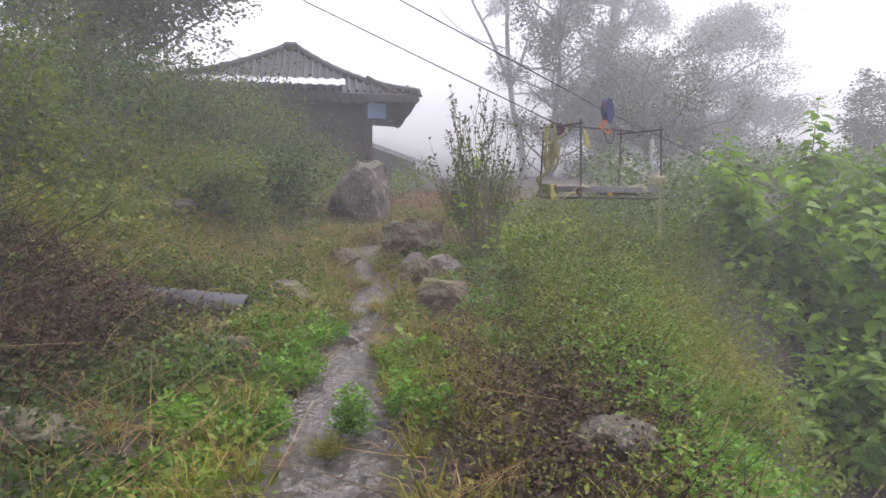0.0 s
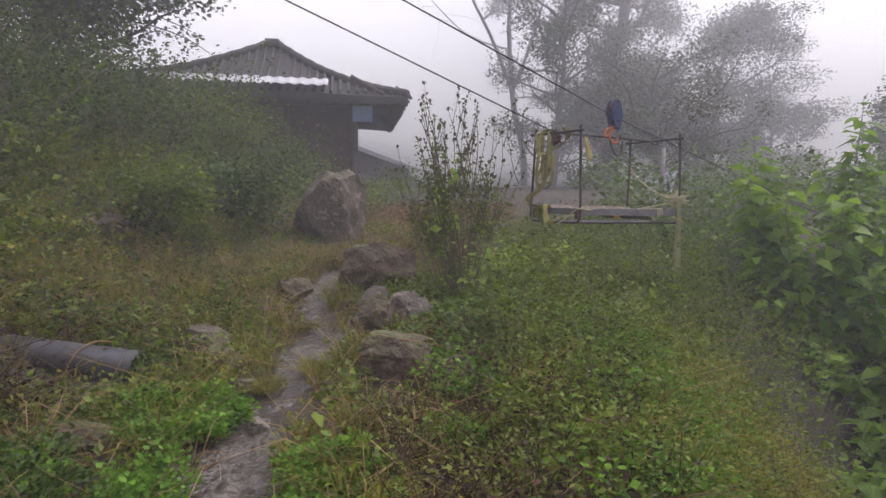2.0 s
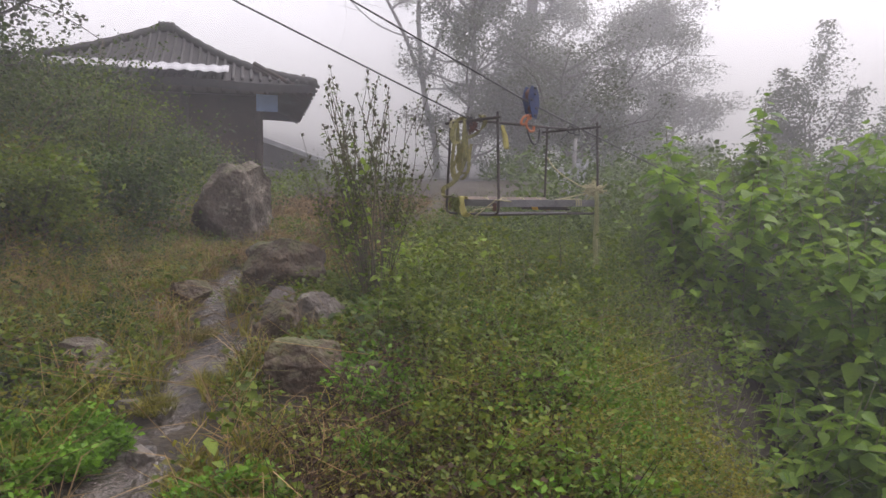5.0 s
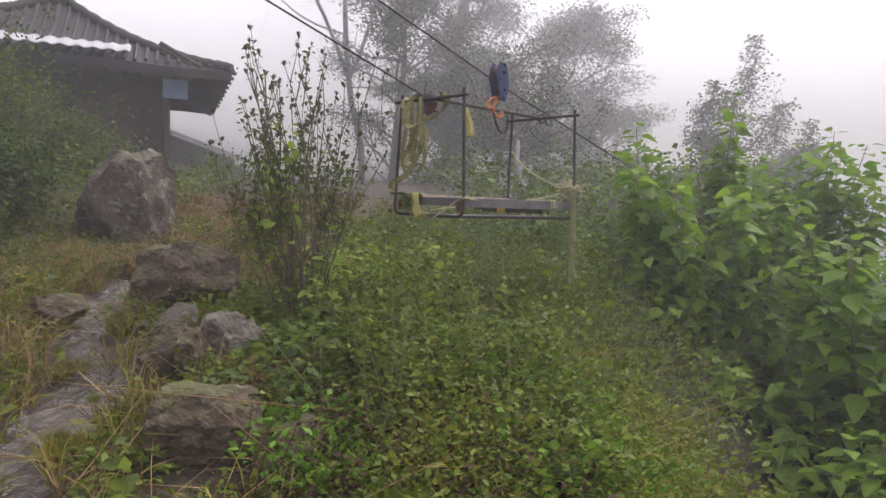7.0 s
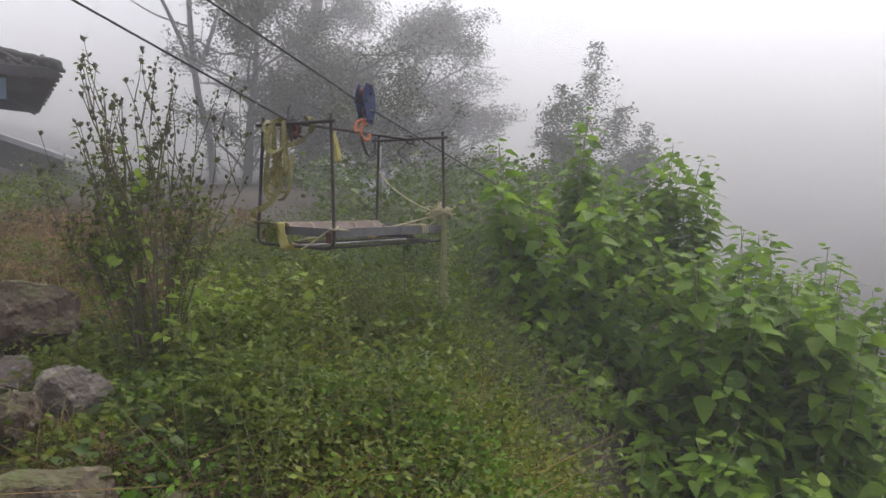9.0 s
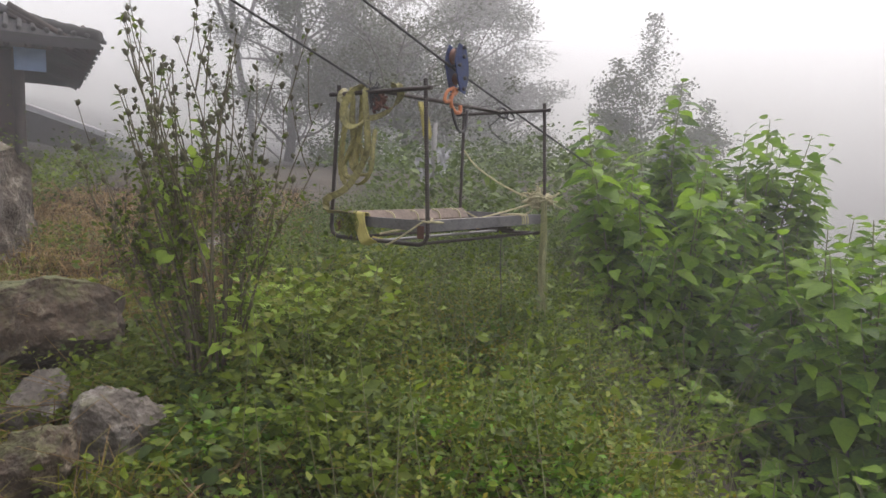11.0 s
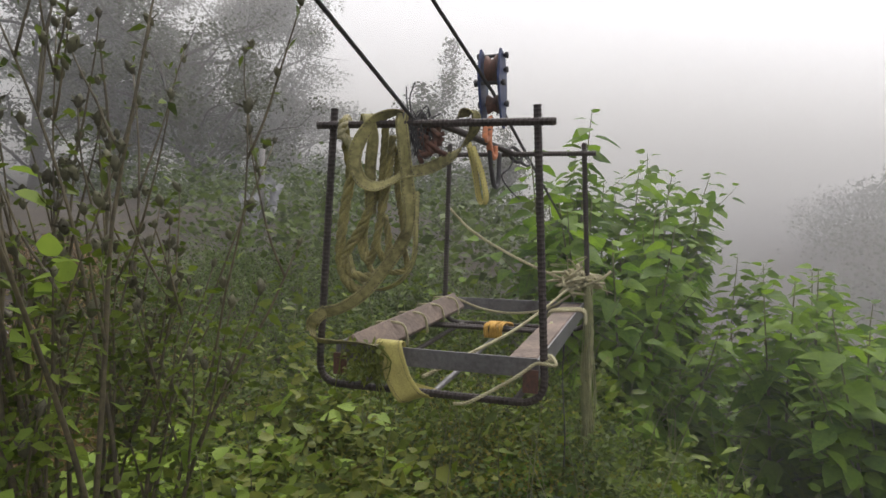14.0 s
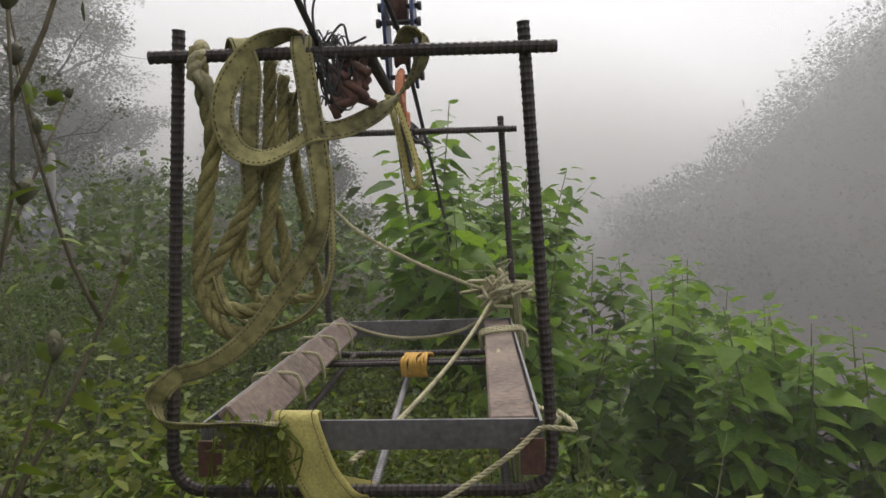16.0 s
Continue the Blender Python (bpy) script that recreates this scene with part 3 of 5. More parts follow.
def seed_shrub(at):
    """Rose-of-Sharon like shrub: a vase of thin forked stems with seed pods and small leaves."""
    rng = np.random.default_rng(21)
    base = np.array((at[0], at[1], float(ground(*at))))
    sh = thing("shrub", tuple(base), "tall upright shrub with thin stems, seed pods and sparse leaves", "shrub")
    pods, twigs = [], []
    for i in range(34):
        az = i * 2.4 + rng.uniform(-0.5, 0.5)
        spread = rng.uniform(0.02, 0.32)
        if i % 5 == 0:
            az, spread = math.pi + rng.normal(0, 0.5), rng.uniform(0.3, 0.6)
        way = (math.cos(az) * spread * (0.8 if math.cos(az) > 0 else 1.0), math.sin(az) * spread * 0.7, 1)
        h = Heap()
        L = rng.uniform(1.25, 2.05) * (0.9 if spread > 0.3 else 1.0)
        s = np.array((math.cos(az), math.sin(az), 0)) * rng.uniform(0.01, 0.13) - UPV * 0.05
        q = grow(h, s, way, L, rng.uniform(0.006, 0.011), rng, 7, 0.075, 0.015, 0.28, 6)
        for j in range(rng.integers(2, 6)):
            k = rng.integers(int(len(q) * 0.42), len(q) - 1)
            a2 = rng.uniform(0, 2 * math.pi)
            t = grow(h, q[k], (math.cos(a2) * 0.42, math.sin(a2) * 0.42, 1), rng.uniform(0.22, 0.55), 0.0042, rng, 4, 0.06, 0.06, 0.45, 5)
            pods.append(t[-1])
            for kk in rng.integers(len(t) // 2, len(t), 1):
                pods.append(t[kk] + rng.normal(0, 0.016, 3))
            twigs.append(t)
        pods.append(q[-1])
        for kk in rng.integers(int(len(q) * 0.7), len(q), 2):
            pods.append(q[kk] + rng.normal(0, 0.018, 3))
        twigs.append(q)
        part("stem", h, M_TWIG, sh)
    h = Heap()
    for p in pods:
        r = rng.uniform(0.007, 0.0145)
        lean = np.array((rng.normal(0, 0.35), rng.normal(0, 0.35), 1.0))
        tube(np.array([p + lean * r * k for k in (-0.6, 0.0, 0.7, 1.4, 2.0, 2.5)]), [r * 0.3, r * 0.75, r, r * 0.95, r * 0.55, r * 0.1], 7, h)
        n = 6
        a2 = np.arange(n) * 6.283 / n + rng.uniform(0, 1)
        w = np.stack((np.cos(a2), np.sin(a2), rng.uniform(0.3, 1.5, n)), 1)
        small_leaves(np.repeat((p + lean * r * 0.3)[None], n, 0), w, r * rng.uniform(1.8, 3.0, n), r * 0.8, h)
    tagged(part("seed_head", h, M_POD, sh, "brown green seed pods"), kind="stuff")
    pos = np.concatenate([t[rng.integers(0, len(t), 84)] for t in twigs])
    pos = pos + rng.normal(0, 0.028, pos.shape)
    keep = rng.uniform(0, 1, len(pos)) < np.clip(1.25 - pos[:, 2] / 1.25, 0.05, 1)
    pos = pos[keep]
    n = len(pos)
    tagged(part("leaves", leaves(pos, ball_ways(n, 0.35), rng.uniform(0.02, 0.052, n), rng.uniform(0.01, 0.026, n)), M_HERB, sh, "small green leaves"), kind="stuff")
    tips = np.concatenate([t[-3:] for t in twigs])
    tips = tips[rng.uniform(0, 1, len(tips)) < 0.55] + rng.normal(0, 0.012)
    n = len(tips)
    tagged(part("tip_leaves", leaves(tips, ball_ways(n, 0.2), rng.uniform(0.025, 0.06, n), rng.uniform(0.014, 0.032, n)), M_HERB, sh, "green leaves near the tips"), kind="stuff")
    # a climber with lime leaves on the outer side
    vine = pos[(pos[:, 0] < -0.02) & (pos[:, 2] > 0.5)]
    vine = vine[rng.integers(0, len(vine), 16)]
    vine = np.repeat(vine, 5, 0) + rng.normal(0, 0.05, (80, 3))
    low = pos[pos[:, 2] < 0.8]
    low = low[rng.integers(0, len(low), 90)] + rng.normal(0, 0.06, (90, 3))
    vine = np.concatenate((vine, low))
    n = len(vine)
    tagged(part("young_leaves", ovate_leaves(vine, ball_ways(n, 0.1), rng.uniform(0.05, 0.095, n), 0.8), M_LIME, sh, "lime green young leaves"), kind="stuff")
    return sh


def leafy_bush(at, size, leaf, count, mat, label, seed, stems=14, name="bush", category="bush", lift=0.4, clump=0.16, group="", stem_mat=None, z=None):
    """A bush of stems whose leaves sit in uneven clumps."""
    rng = np.random.default_rng(seed)
    base = np.array((at[0], at[1], float(ground(at[0], at[1])) if z is None else z))
    b = thing(name, tuple(base), label, category, group)
    spots = []
    for i in range(stems):
        h = Heap()
        az, sp = rng.uniform(0, 2 * math.pi), rng.uniform(0.1, 1.0) ** 0.7
        way = np.array((math.cos(az) * size[0] * sp, math.sin(az) * size[1] * sp, size[2] * rng.uniform(0.6, 1.05)))
        q = grow(h, (way * np.array((0.12, 0.12, 0)) - UPV * 0.1), way, np.linalg.norm(way), 0.012 + 0.006 * size[2], rng, 6, 0.1, 0.02, 0.25, 5)
        for j in range(5):
            k = rng.integers(len(q) // 4, len(q) - 1)
            w2 = rng.normal(0, 1, 3) + np.array((0, 0, lift))
            t = grow(h, q[k], w2, rng.uniform(0.2, 0.45) * size[2], 0.006, rng, 4, 0.15, 0.03, 0.4, 4)
            spots.append(t[2:])
        spots.append(q[len(q) // 3:])
        part("stem", h, stem_mat or M_TWIG, b)
    spots = np.concatenate(spots)
    pos = spots[rng.integers(0, len(spots), count)] + rng.normal(0, clump, (count, 3)) * np.array((1, 1, 0.75))
    tagged(part("leaves", small_leaves(pos, ball_ways(count, 0.15), rng.uniform(0.6, 1.4, count) * leaf, rng.uniform(0.45, 0.9, count) * leaf), mat, b), kind="stuff")
    return b


def mulberry(at, size, shoots, seed, label, leaf=0.175, z=None, leaders=()):
    """Upright shoots with broad alternate leaves in tiers all along them."""
    rng = np.random.default_rng(seed)
    base = np.array((at[0], at[1], float(ground(at[0], at[1])) if z is None else z))
    b = thing("mulberry_tree", tuple(base), label, "tree")
    trunk = Heap()
    grow(trunk, (0, 0, -0.4), (0.05, 0.02, 1), size[2] * 0.45, 0.07, rng, 5, 0.08, 0, 0.7, 8)
    part("trunk", trunk, M_BARK, b)
    lp, lw, ll = [], [], []

    def clothe(q, gap, scale):
        seg = np.concatenate(([0], np.cumsum(np.linalg.norm(np.diff(q, axis=0), axis=1))))
        d = np.arange(0.1 * seg[-1], seg[-1] + 0.01, gap)
        n = len(d)
        pts = np.stack([np.interp(d, seg, q[:, k]) for k in range(3)], 1)
        left = seg[-1] - d
        a2 = np.arange(n) * 2.4 + rng.uniform(0, 6)
        rise = np.clip(0.8 - left * 7, -0.1, 0.8)
        w = np.stack((np.cos(a2), np.sin(a2), rise), 1) + rng.normal(0, 0.2, (n, 3))
        lp.append(pts + unit(w) * 0.05)
        lw.append(w)
        ll.append(leaf * scale * rng.uniform(0.75, 1.2, n) * np.clip(0.5 + left * 2.2, 0.5, 1))

    for i in range(shoots):
        shoot = Heap()
        az, sp = rng.uniform(0, 2 * math.pi), rng.uniform(0, 1) ** 0.55
        foot = np.array((math.cos(az) * size[0] * sp * 0.35, math.sin(az) * size[1] * sp * 0.35, size[2] * rng.uniform(0.08, 0.4)))
        top = size[2] * (1 - 0.45 * sp * sp) * (rng.uniform(0.75, 0.95) if i % 3 == 0 else rng.uniform(0.35, 0.8))
        tip = np.array((math.cos(az) * size[0] * sp, math.sin(az) * size[1] * sp, top))
        lead = i < len(leaders)
        if lead:
            tip = np.array(leaders[i]) - base
            foot = np.array((tip[0] * 0.7, tip[1] * 0.7, max(0.2, tip[2] - 2.0)))
            bow = (foot + tip) / 2 + rng.normal(0, 0.06, 3)
            q = curve(np.array([foot, bow, tip]), 16)
            tube(q, np.linspace(0.016, 0.004, 16), 5, shoot)
        else:
            q = grow(shoot, foot, tip - foot, np.linalg.norm(tip - foot), 0.014, rng, 7, 0.07, 0.06, 0.25, 5)
        clothe(q, 0.036 if lead else 0.052, 1.25 if lead else 1.0)
        for j in range(7 if lead else 5):
            k = rng.integers(len(q) // 6, int(len(q) * (0.72 if lead else 0.8)))
            t = grow(shoot, q[k], (math.cos(az + rng.normal(0, 1.2)), math.sin(az + rng.normal(0, 1.2)), rng.uniform(0.5, 1.6) if lead else rng.uniform(0.0, 0.9)), rng.uniform(0.3, 0.75), 0.006, rng, 2, 0.12, 0.03, 0.4, 3)
            clothe(t, 0.055, 0.95)
        part("shoot", shoot, M_GREENSTEM, b)
    lp, lw, ll = np.concatenate(lp), np.concatenate(lw), np.concatenate(ll)
    tagged(part("leaves", ovate_leaves(lp, lw, ll, 0.74, droop=0.3, roll=0.28), M_MULB, b, "broad pointed green leaves"), kind="stuff")
    young = lp[rng.uniform(0, 1, len(lp)) < 0.012]
    young = np.repeat(young, 3, 0) + rng.normal(0, 0.03, (len(young) * 3, 3))
    tagged(part("young_leaves", ovate_leaves(young, ball_ways(len(young), 0.2), rng.uniform(0.07, 0.14, len(young)), 0.74), M_LIME, b, "lime green young leaves"), kind="stuff")
    return b


def tree(at, height, spread, seed, label, leaf=0.09, count=40000, mat=M_FARLEAF, clumps=170, trunk_r=0.25, clump=0.8, z=None, low=0.25, fork=0.0, spires=()):
    """A tapered, forking trunk, limbs, and a ragged crown of leaf tufts with gaps."""
    rng = np.random.default_rng(seed)
    base = np.array((at[0], at[1], float(ground(at[0], at[1])) if z is None else z))
    b = thing("tree", tuple(base), label, "tree")
    trunk = Heap()
    q = grow(trunk, (0, 0, -0.3), (0.08, 0, 1), height * 0.92, trunk_r, rng, 9, 0.12, 0.07, 0.2, 9)
    stems = [q]
    if fork:
        for a2 in (0.4, 3.3):
            stems.append(grow(trunk, q[int(len(q) * 0.3)], (math.cos(a2) * fork, math.sin(a2) * fork, 1), height * 0.6, trunk_r * 0.6, rng, 8, 0.14, 0.05, 0.2, 7))
    part("trunk", trunk, M_BARK, b)
    spots = []
    for i in range(34):
        limbs = Heap()
        st = stems[i % len(stems)]
        k = rng.integers(int(len(st) * low), len(st))
        az = i * 2.4 + rng.uniform(-0.4, 0.4)
        u = (st[k][2] + 0.3) / height
        L = spread * rng.uniform(0.55, 1.1) * (1.1 - 0.8 * max(0, u - 0.4))
        m = grow(limbs, st[k], (math.cos(az), math.sin(az), 0.45), L, trunk_r * 0.3, rng, 6, 0.18, 0.05, 0.25, 6)
        for j in range(6):
            kk = rng.integers(len(m) // 3, len(m))
            t = grow(limbs, m[kk], rng.normal(0, 1, 3) + np.array((math.cos(az), math.sin(az), 0.5)), L * rng.uniform(0.2, 0.45), trunk_r * 0.09, rng, 2, 0.2, 0.03, 0.4, 3)
            spots.append(t[1:])
        part("limb", limbs, M_BARK, b)
    spots = np.concatenate(spots)
    spots = spots[rng.integers(0, len(spots), clumps)]
    size = clump * rng.uniform(0.45, 1.25, clumps)
    share = rng.choice(clumps, count, p=size ** 2 / (size ** 2).sum())
    off = unit(rng.normal(0, 1, (count, 3))) * rng.uniform(0, 1, (count, 1)) ** 0.45 * (1 + rng.normal(0, 0.12, (count, 1)))
    pos = spots[share] + off * size[share][:, None] * np.array((1, 1, 0.62))
    for sx, sy, top in spires:
        n = 700
        u = rng.uniform(0, 1, n) ** 0.8
        out = rng.normal(0, 1, (n, 3)) * (0.1 + 0.34 * (1 - u))[:, None]
        pos = np.concatenate((pos, np.array((sx, sy, top)) - base - UPV * 2.4 * (1 - u)[:, None] + out * np.array((1, 1, 0.5))))
    n = len(pos)
    tagged(part("crown", small_leaves(pos, ball_ways(n, 0.0), rng.uniform(0.6, 1.4, n) * leaf, rng.uniform(0.5, 1.0, n) * leaf), mat, b), kind="stuff")
    return b


seed_shrub((0.30, 7.42))
mulberry((4.1, 8.6), (1.3, 1.5, 3.4), 64, 31, "broad leaved mulberry tree with upright leafy shoots", z=-1.2, leaders=((3.45, 8.95, 2.72), (3.2, 8.45, 2.4), (4.45, 8.6, 2.36), (3.7, 8.6, 2.38), (4.1, 8.2, 2.2), (3.55, 8.3, 2.1)))
mulberry((5.3, 9.8), (1.7, 1.9, 4.0), 60, 32, "mulberry tree with one tall leafy spire", z=-1.6, leaders=((4.93, 9.64, 3.24), (6.7, 10.3, 2.98), (6.29, 9.26, 2.68), (6.1, 9.6, 2.6), (4.6, 9.9, 2.6), (5.6, 9.9, 2.5), (5.5, 9.3, 2.3), (5.1, 9.2, 2.2), (6.0, 9.9, 2.78), (5.8, 10.2, 2.6), (6.45, 9.8, 2.72), (6.9, 9.8, 2.4), (6.6, 9.5, 2.35), (7.1, 9.9, 2.1), (5.3, 9.8, 2.6), (5.0, 9.9, 2.85)))
mulberry((3.4, 9.9), (0.8, 1.2, 2.6), 26, 33, "smaller mulberry tree at the edge of the drop", z=-0.5)
mulberry((5.2, 6.8), (1.7, 1.7, 3.4), 64, 34, "low mulberry thicket below the path", z=-2.1, leaders=((4.74, 6.9, 1.4), (4.54, 7.35, 1.65), (5.4, 6.4, 1.2), (5.0, 7.3, 1.5), (5.3, 7.0, 1.45), (5.6, 6.8, 1.4), (5.2, 6.7, 1.3), (4.9, 7.0, 1.3), (4.7, 7.2, 1.2), (5.5, 7.3, 1.5), (5.8, 7.4, 1.5)))
mulberry((5.9, 8.2), (1.5, 1.5, 3.6), 66, 35, "mulberry tree lower on the slope with spreading shoots", z=-2.1, leaders=((7.0, 9.06, 1.75), (7.1, 9.4, 1.8), (6.4, 8.3, 1.75), (5.6, 7.9, 1.85), (5.0, 7.8, 1.8), (4.53, 7.79, 1.75), (6.7, 7.9, 1.5)))
mulberry((7.2, 8.4), (1.7, 1.7, 3.9), 60, 37, "mulberry tree low on the slope beyond the basket", z=-2.4, leaders=((7.6, 8.6, 1.6), (8.2, 8.9, 1.4), (7.4, 7.7, 1.2)))
mulberry((3.9, 6.8), (1.0, 1.1, 2.2), 28, 36, "young mulberry thicket at the slope edge", z=-1.4)

# bank of bushes and the tree above it
BANK = [(-4.6, 6.6, 1.5), (-5.6, 8.6, 1.9), (-4.9, 10.6, 1.5), (-4.4, 12.6, 1.5), (-5.6, 13.2, 1.7), (-6.9, 6.4, 2.3), (-7.4, 10.2, 2.2), (-3.2, 10.4, 0.8), (-6.2, 12.2, 1.5), (-4.8, 4.6, 1.2), (-8.6, 8.2, 2.4), (-3.5, 13.4, 1.0), (-3.5, 9.0, 0.8), (-6.0, 4.8, 1.8), (-5.6, 7.4, 1.4)]
for i, (x, y, s) in enumerate(BANK):
    leafy_bush((x, y), (s * 0.75, s * 0.75, s), 0.07, 4200, (M_HERB, M_DARKLEAF, M_BLUEGREEN)[i % 3], ("rambling green bush on the bank", "dark green bush on the bank", "grey green bramble bush on the bank")[i % 3], 50 + i, clump=0.2, group="bushes on the bank")
tree((-8.6, 13.4), 10, 3.6, 71, "dense dark tree above the bank in mist", count=66000, leaf=0.115, trunk_r=0.2, low=0.08, clumps=300, clump=1.05)
tree((-7.9, 12.2), 6.2, 2.5, 81, "bushy young tree on the bank", count=36000, leaf=0.092, trunk_r=0.12, low=0.04, clumps=230, clump=0.75)
tree((-10.6, 9.6), 6.0, 2.6, 82, "dense bushy tree high on the bank", count=30000, leaf=0.0978, trunk_r=0.12, low=0.04, clumps=200, clump=0.8)
tree((-12.5, 11.5), 11, 4.5, 76, "tall tree on the bank in mist", count=30000, leaf=0.127, trunk_r=0.2, low=0.05, clumps=200, clump=1.0)

# trees standing in the mist
tree((1.2, 27), 15, 5.6, 72, "tall open crowned tree fading into the mist", count=20400, leaf=0.0978, trunk_r=0.13, clumps=130, clump=0.62, low=0.34, fork=0.4)
tree((4.3, 26), 15, 3.6, 73, "large leafy tree fading into the mist", count=54000, leaf=0.0978, trunk_r=0.32, low=0.08, clumps=260, clump=0.85)
tree((2.0, 24), 6.5, 2.6, 80, "low leafy tree in the mist behind the weeds", count=20400, leaf=0.092, trunk_r=0.16, low=0.05, clumps=150, clump=0.7)
tree((7.6, 26), 6.2, 2.9, 74, "broad tree fading into the mist", count=30000, leaf=0.092, trunk_r=0.18, low=0.05, clumps=190, clump=0.75)
tree((10.2, 27), 3.4, 2.4, 79, "low broad tree in the mist", count=18000, leaf=0.092, trunk_r=0.13, low=0.05, clumps=130, clump=0.65)
tree((5.2, 22), 4.2, 2.8, 78, "low tree in the mist below the tall trees", count=21600, leaf=0.092, trunk_r=0.15, low=0.05, clumps=150, clump=0.7)
tree((12.4, 21), 6.2, 2.5, 75, "tree with ragged spires in the mist", count=26400, leaf=0.0978, trunk_r=0.15, clump=0.6, clumps=150, z=-1.2, low=0.1, spires=((12.9, 21.8, 7.5), (11.2, 21, 5.9), (11.8, 21.2, 5.6), (12.4, 21.4, 6.4), (13.6, 21.5, 5.4), (14.3, 21, 4.9)))
tree((16.0, 24), 4.6, 2.8, 77, "rounded tree in the mist on the slope", count=18000, leaf=0.103, trunk_r=0.18, z=-1.0, low=0.1, clumps=130, clump=0.7)

# ---- farmhouse ----
KX, KY, KZ = -1.57, 15.9, 4.43
FD, SD = np.array((-0.97, -0.243, 0.0)), np.array((-0.243, 0.97, 0.0))
LEN, DEP = 7.4, 5.0
house = thing("farmhouse", (-5.5, 16.2, 2.0), "old low farmhouse with a tiled hip roof and deep eaves", "house")
HB = np.array((-5.5, 16.2, 2.0))


def hp(f, s, z):
    """A point of the house: metres along the front from the eave corner, metres back, height."""
    return np.array((KX, KY, 0)) + FD * f + SD * s + UPV * z - HB


def slab(quad, thick):
    """A thick sheet with the given corners on top."""
    quad = np.asarray(quad)
    n = unit(np.cross(quad[1] - quad[0], quad[-1] - quad[0]))
    if n[2] < 0:
        n = -n
    bm = bmesh.new()
    top = [bm.verts.new(p) for p in quad]
    bot = [bm.verts.new(p - n * thick) for p in quad]
    bm.faces.new(top)
    bm.faces.new(bot[::-1])
    for i in range(len(quad)):
        j = (i + 1) % len(quad)
        bm.faces.new((top[i], bot[i], bot[j], top[j]))
    bmesh.ops.recalc_face_normals(bm, faces=bm.faces[:])
    return bm


R1, R2, RZ = 3.0, 3.35, 5.95


def sweep(u):
    """Height of the roof at u of the way from eave to ridge: flat at the eaves, steep at the top."""
    return KZ + (RZ - KZ) * (0.5 * u + 0.5 * u ** 2.2)


def slope(a0, a1, b0, b1, steps=8):
    """One hollow roof slope from the eave a0-a1 up to the ridge b0-b1, 16 cm thick."""
    top = []
    for u in np.linspace(0, 1, steps):
        row = [a0 + (b0 - a0) * u + ((a1 + (b1 - a1) * u) - (a0 + (b0 - a0) * u)) * t for t in np.linspace(0, 1, 12)]
        top.append([(q[0], q[1], sweep(u) - HB[2] + 0.03 * math.sin(5.1 * t) * (1 - u)) for t, q in enumerate(row)])
    v = np.array(top).reshape(-1, 3)
    ids = np.arange(len(v)).reshape(steps, 12)
    a, b, c, d = ids[:-1, :-1].ravel(), ids[:-1, 1:].ravel(), ids[1:, 1:].ravel(), ids[1:, :-1].ravel()
    f = np.concatenate((np.stack((a, b, c), 1), np.stack((a, c, d), 1)))
    k = len(v)
    e0, e1 = ids[0, :-1], ids[0, 1:]
    f = np.concatenate((f, f[:, ::-1] + k, np.stack((e0, e0 + k, e1), 1), np.stack((e1, e0 + k, e1 + k), 1)))
    return Heap().add(np.concatenate((v, v - UPV * 0.16)), f)


G1, G2 = hp(R1, DEP / 2, RZ), hp(R2, DEP / 2, RZ)
K0, K1, K2, K3 = hp(0, 0, KZ), hp(LEN, 0, KZ), hp(LEN, DEP, KZ), hp(0, DEP, KZ)
for e in ((K0, K1, G1, G2), (K3, K0, G1, G1), (K1, K2, G2, G2), (K2, K3, G2, G1)):
    part("roof", slope(*e), M_TILE, house, smooth=False)


def swept(a0, b0, lift, n):
    """Points from the eave up to the ridge along the hollow slope."""
    u = np.linspace(0, 1, n)
    q = a0[None] + (b0 - a0)[None] * u[:, None]
    return np.stack((q[:, 0], q[:, 1], sweep(u * a0_top(a0, b0)) - HB[2] + lift), 1)


def a0_top(a0, b0):
    """How far up the slope the end point lies."""
    h = (b0[2] - a0[2]) / (RZ - KZ)
    return min(1.0, h)


for e in (K0, K1, K3, K2):
    part("ridge_tiles", tube(swept(e, G1 if e is K0 or e is K3 else G2, 0.05, 24), 0.09 + 0.02 * (np.arange(24) % 2), 8), M_TILE, house)
part("ridge_tiles", tube(np.linspace(G1, G2, 8) + UPV * 0.07, 0.13 + 0.02 * (np.arange(8) % 2), 8), M_TILE, house)
# rows of round tiles down the front and the end, their ends uneven at the eave
for k in range(1, 40):
    f = LEN * k / 40
    top = min(f / R1, (LEN - f) / (LEN - R2), 1.0)
    part("tile_strip", tube(swept(hp(f, -0.03 - 0.04 * (k % 3), KZ), hp(f, DEP / 2 * top, KZ + (RZ - KZ) * top), 0.03, 12), 0.034 + 0.008 * (np.arange(12) % 2), 6), M_TILE, house)
for k in range(1, 27):
    s = DEP * k / 27
    top = min(s / (DEP / 2), (DEP - s) / (DEP / 2))
    part("tile_strip", tube(swept(hp(-0.03 - 0.05 * (k % 3), s, KZ), hp(R1 * top, s, KZ + (RZ - KZ) * top), 0.03, 10), 0.034 + 0.008 * (np.arange(10) % 2), 6), M_TILE, house)


def wall(f0, s0, f1, s1, z0, z1, across, name="wall", mat=M_PLASTER, thick=0.18):
    bm = box_between(hp(f0, s0, (z0 + z1) / 2), hp(f1, s1, (z0 + z1) / 2), across, z1 - z0, thick)
    return part(name, bm, mat, house, smooth=False)


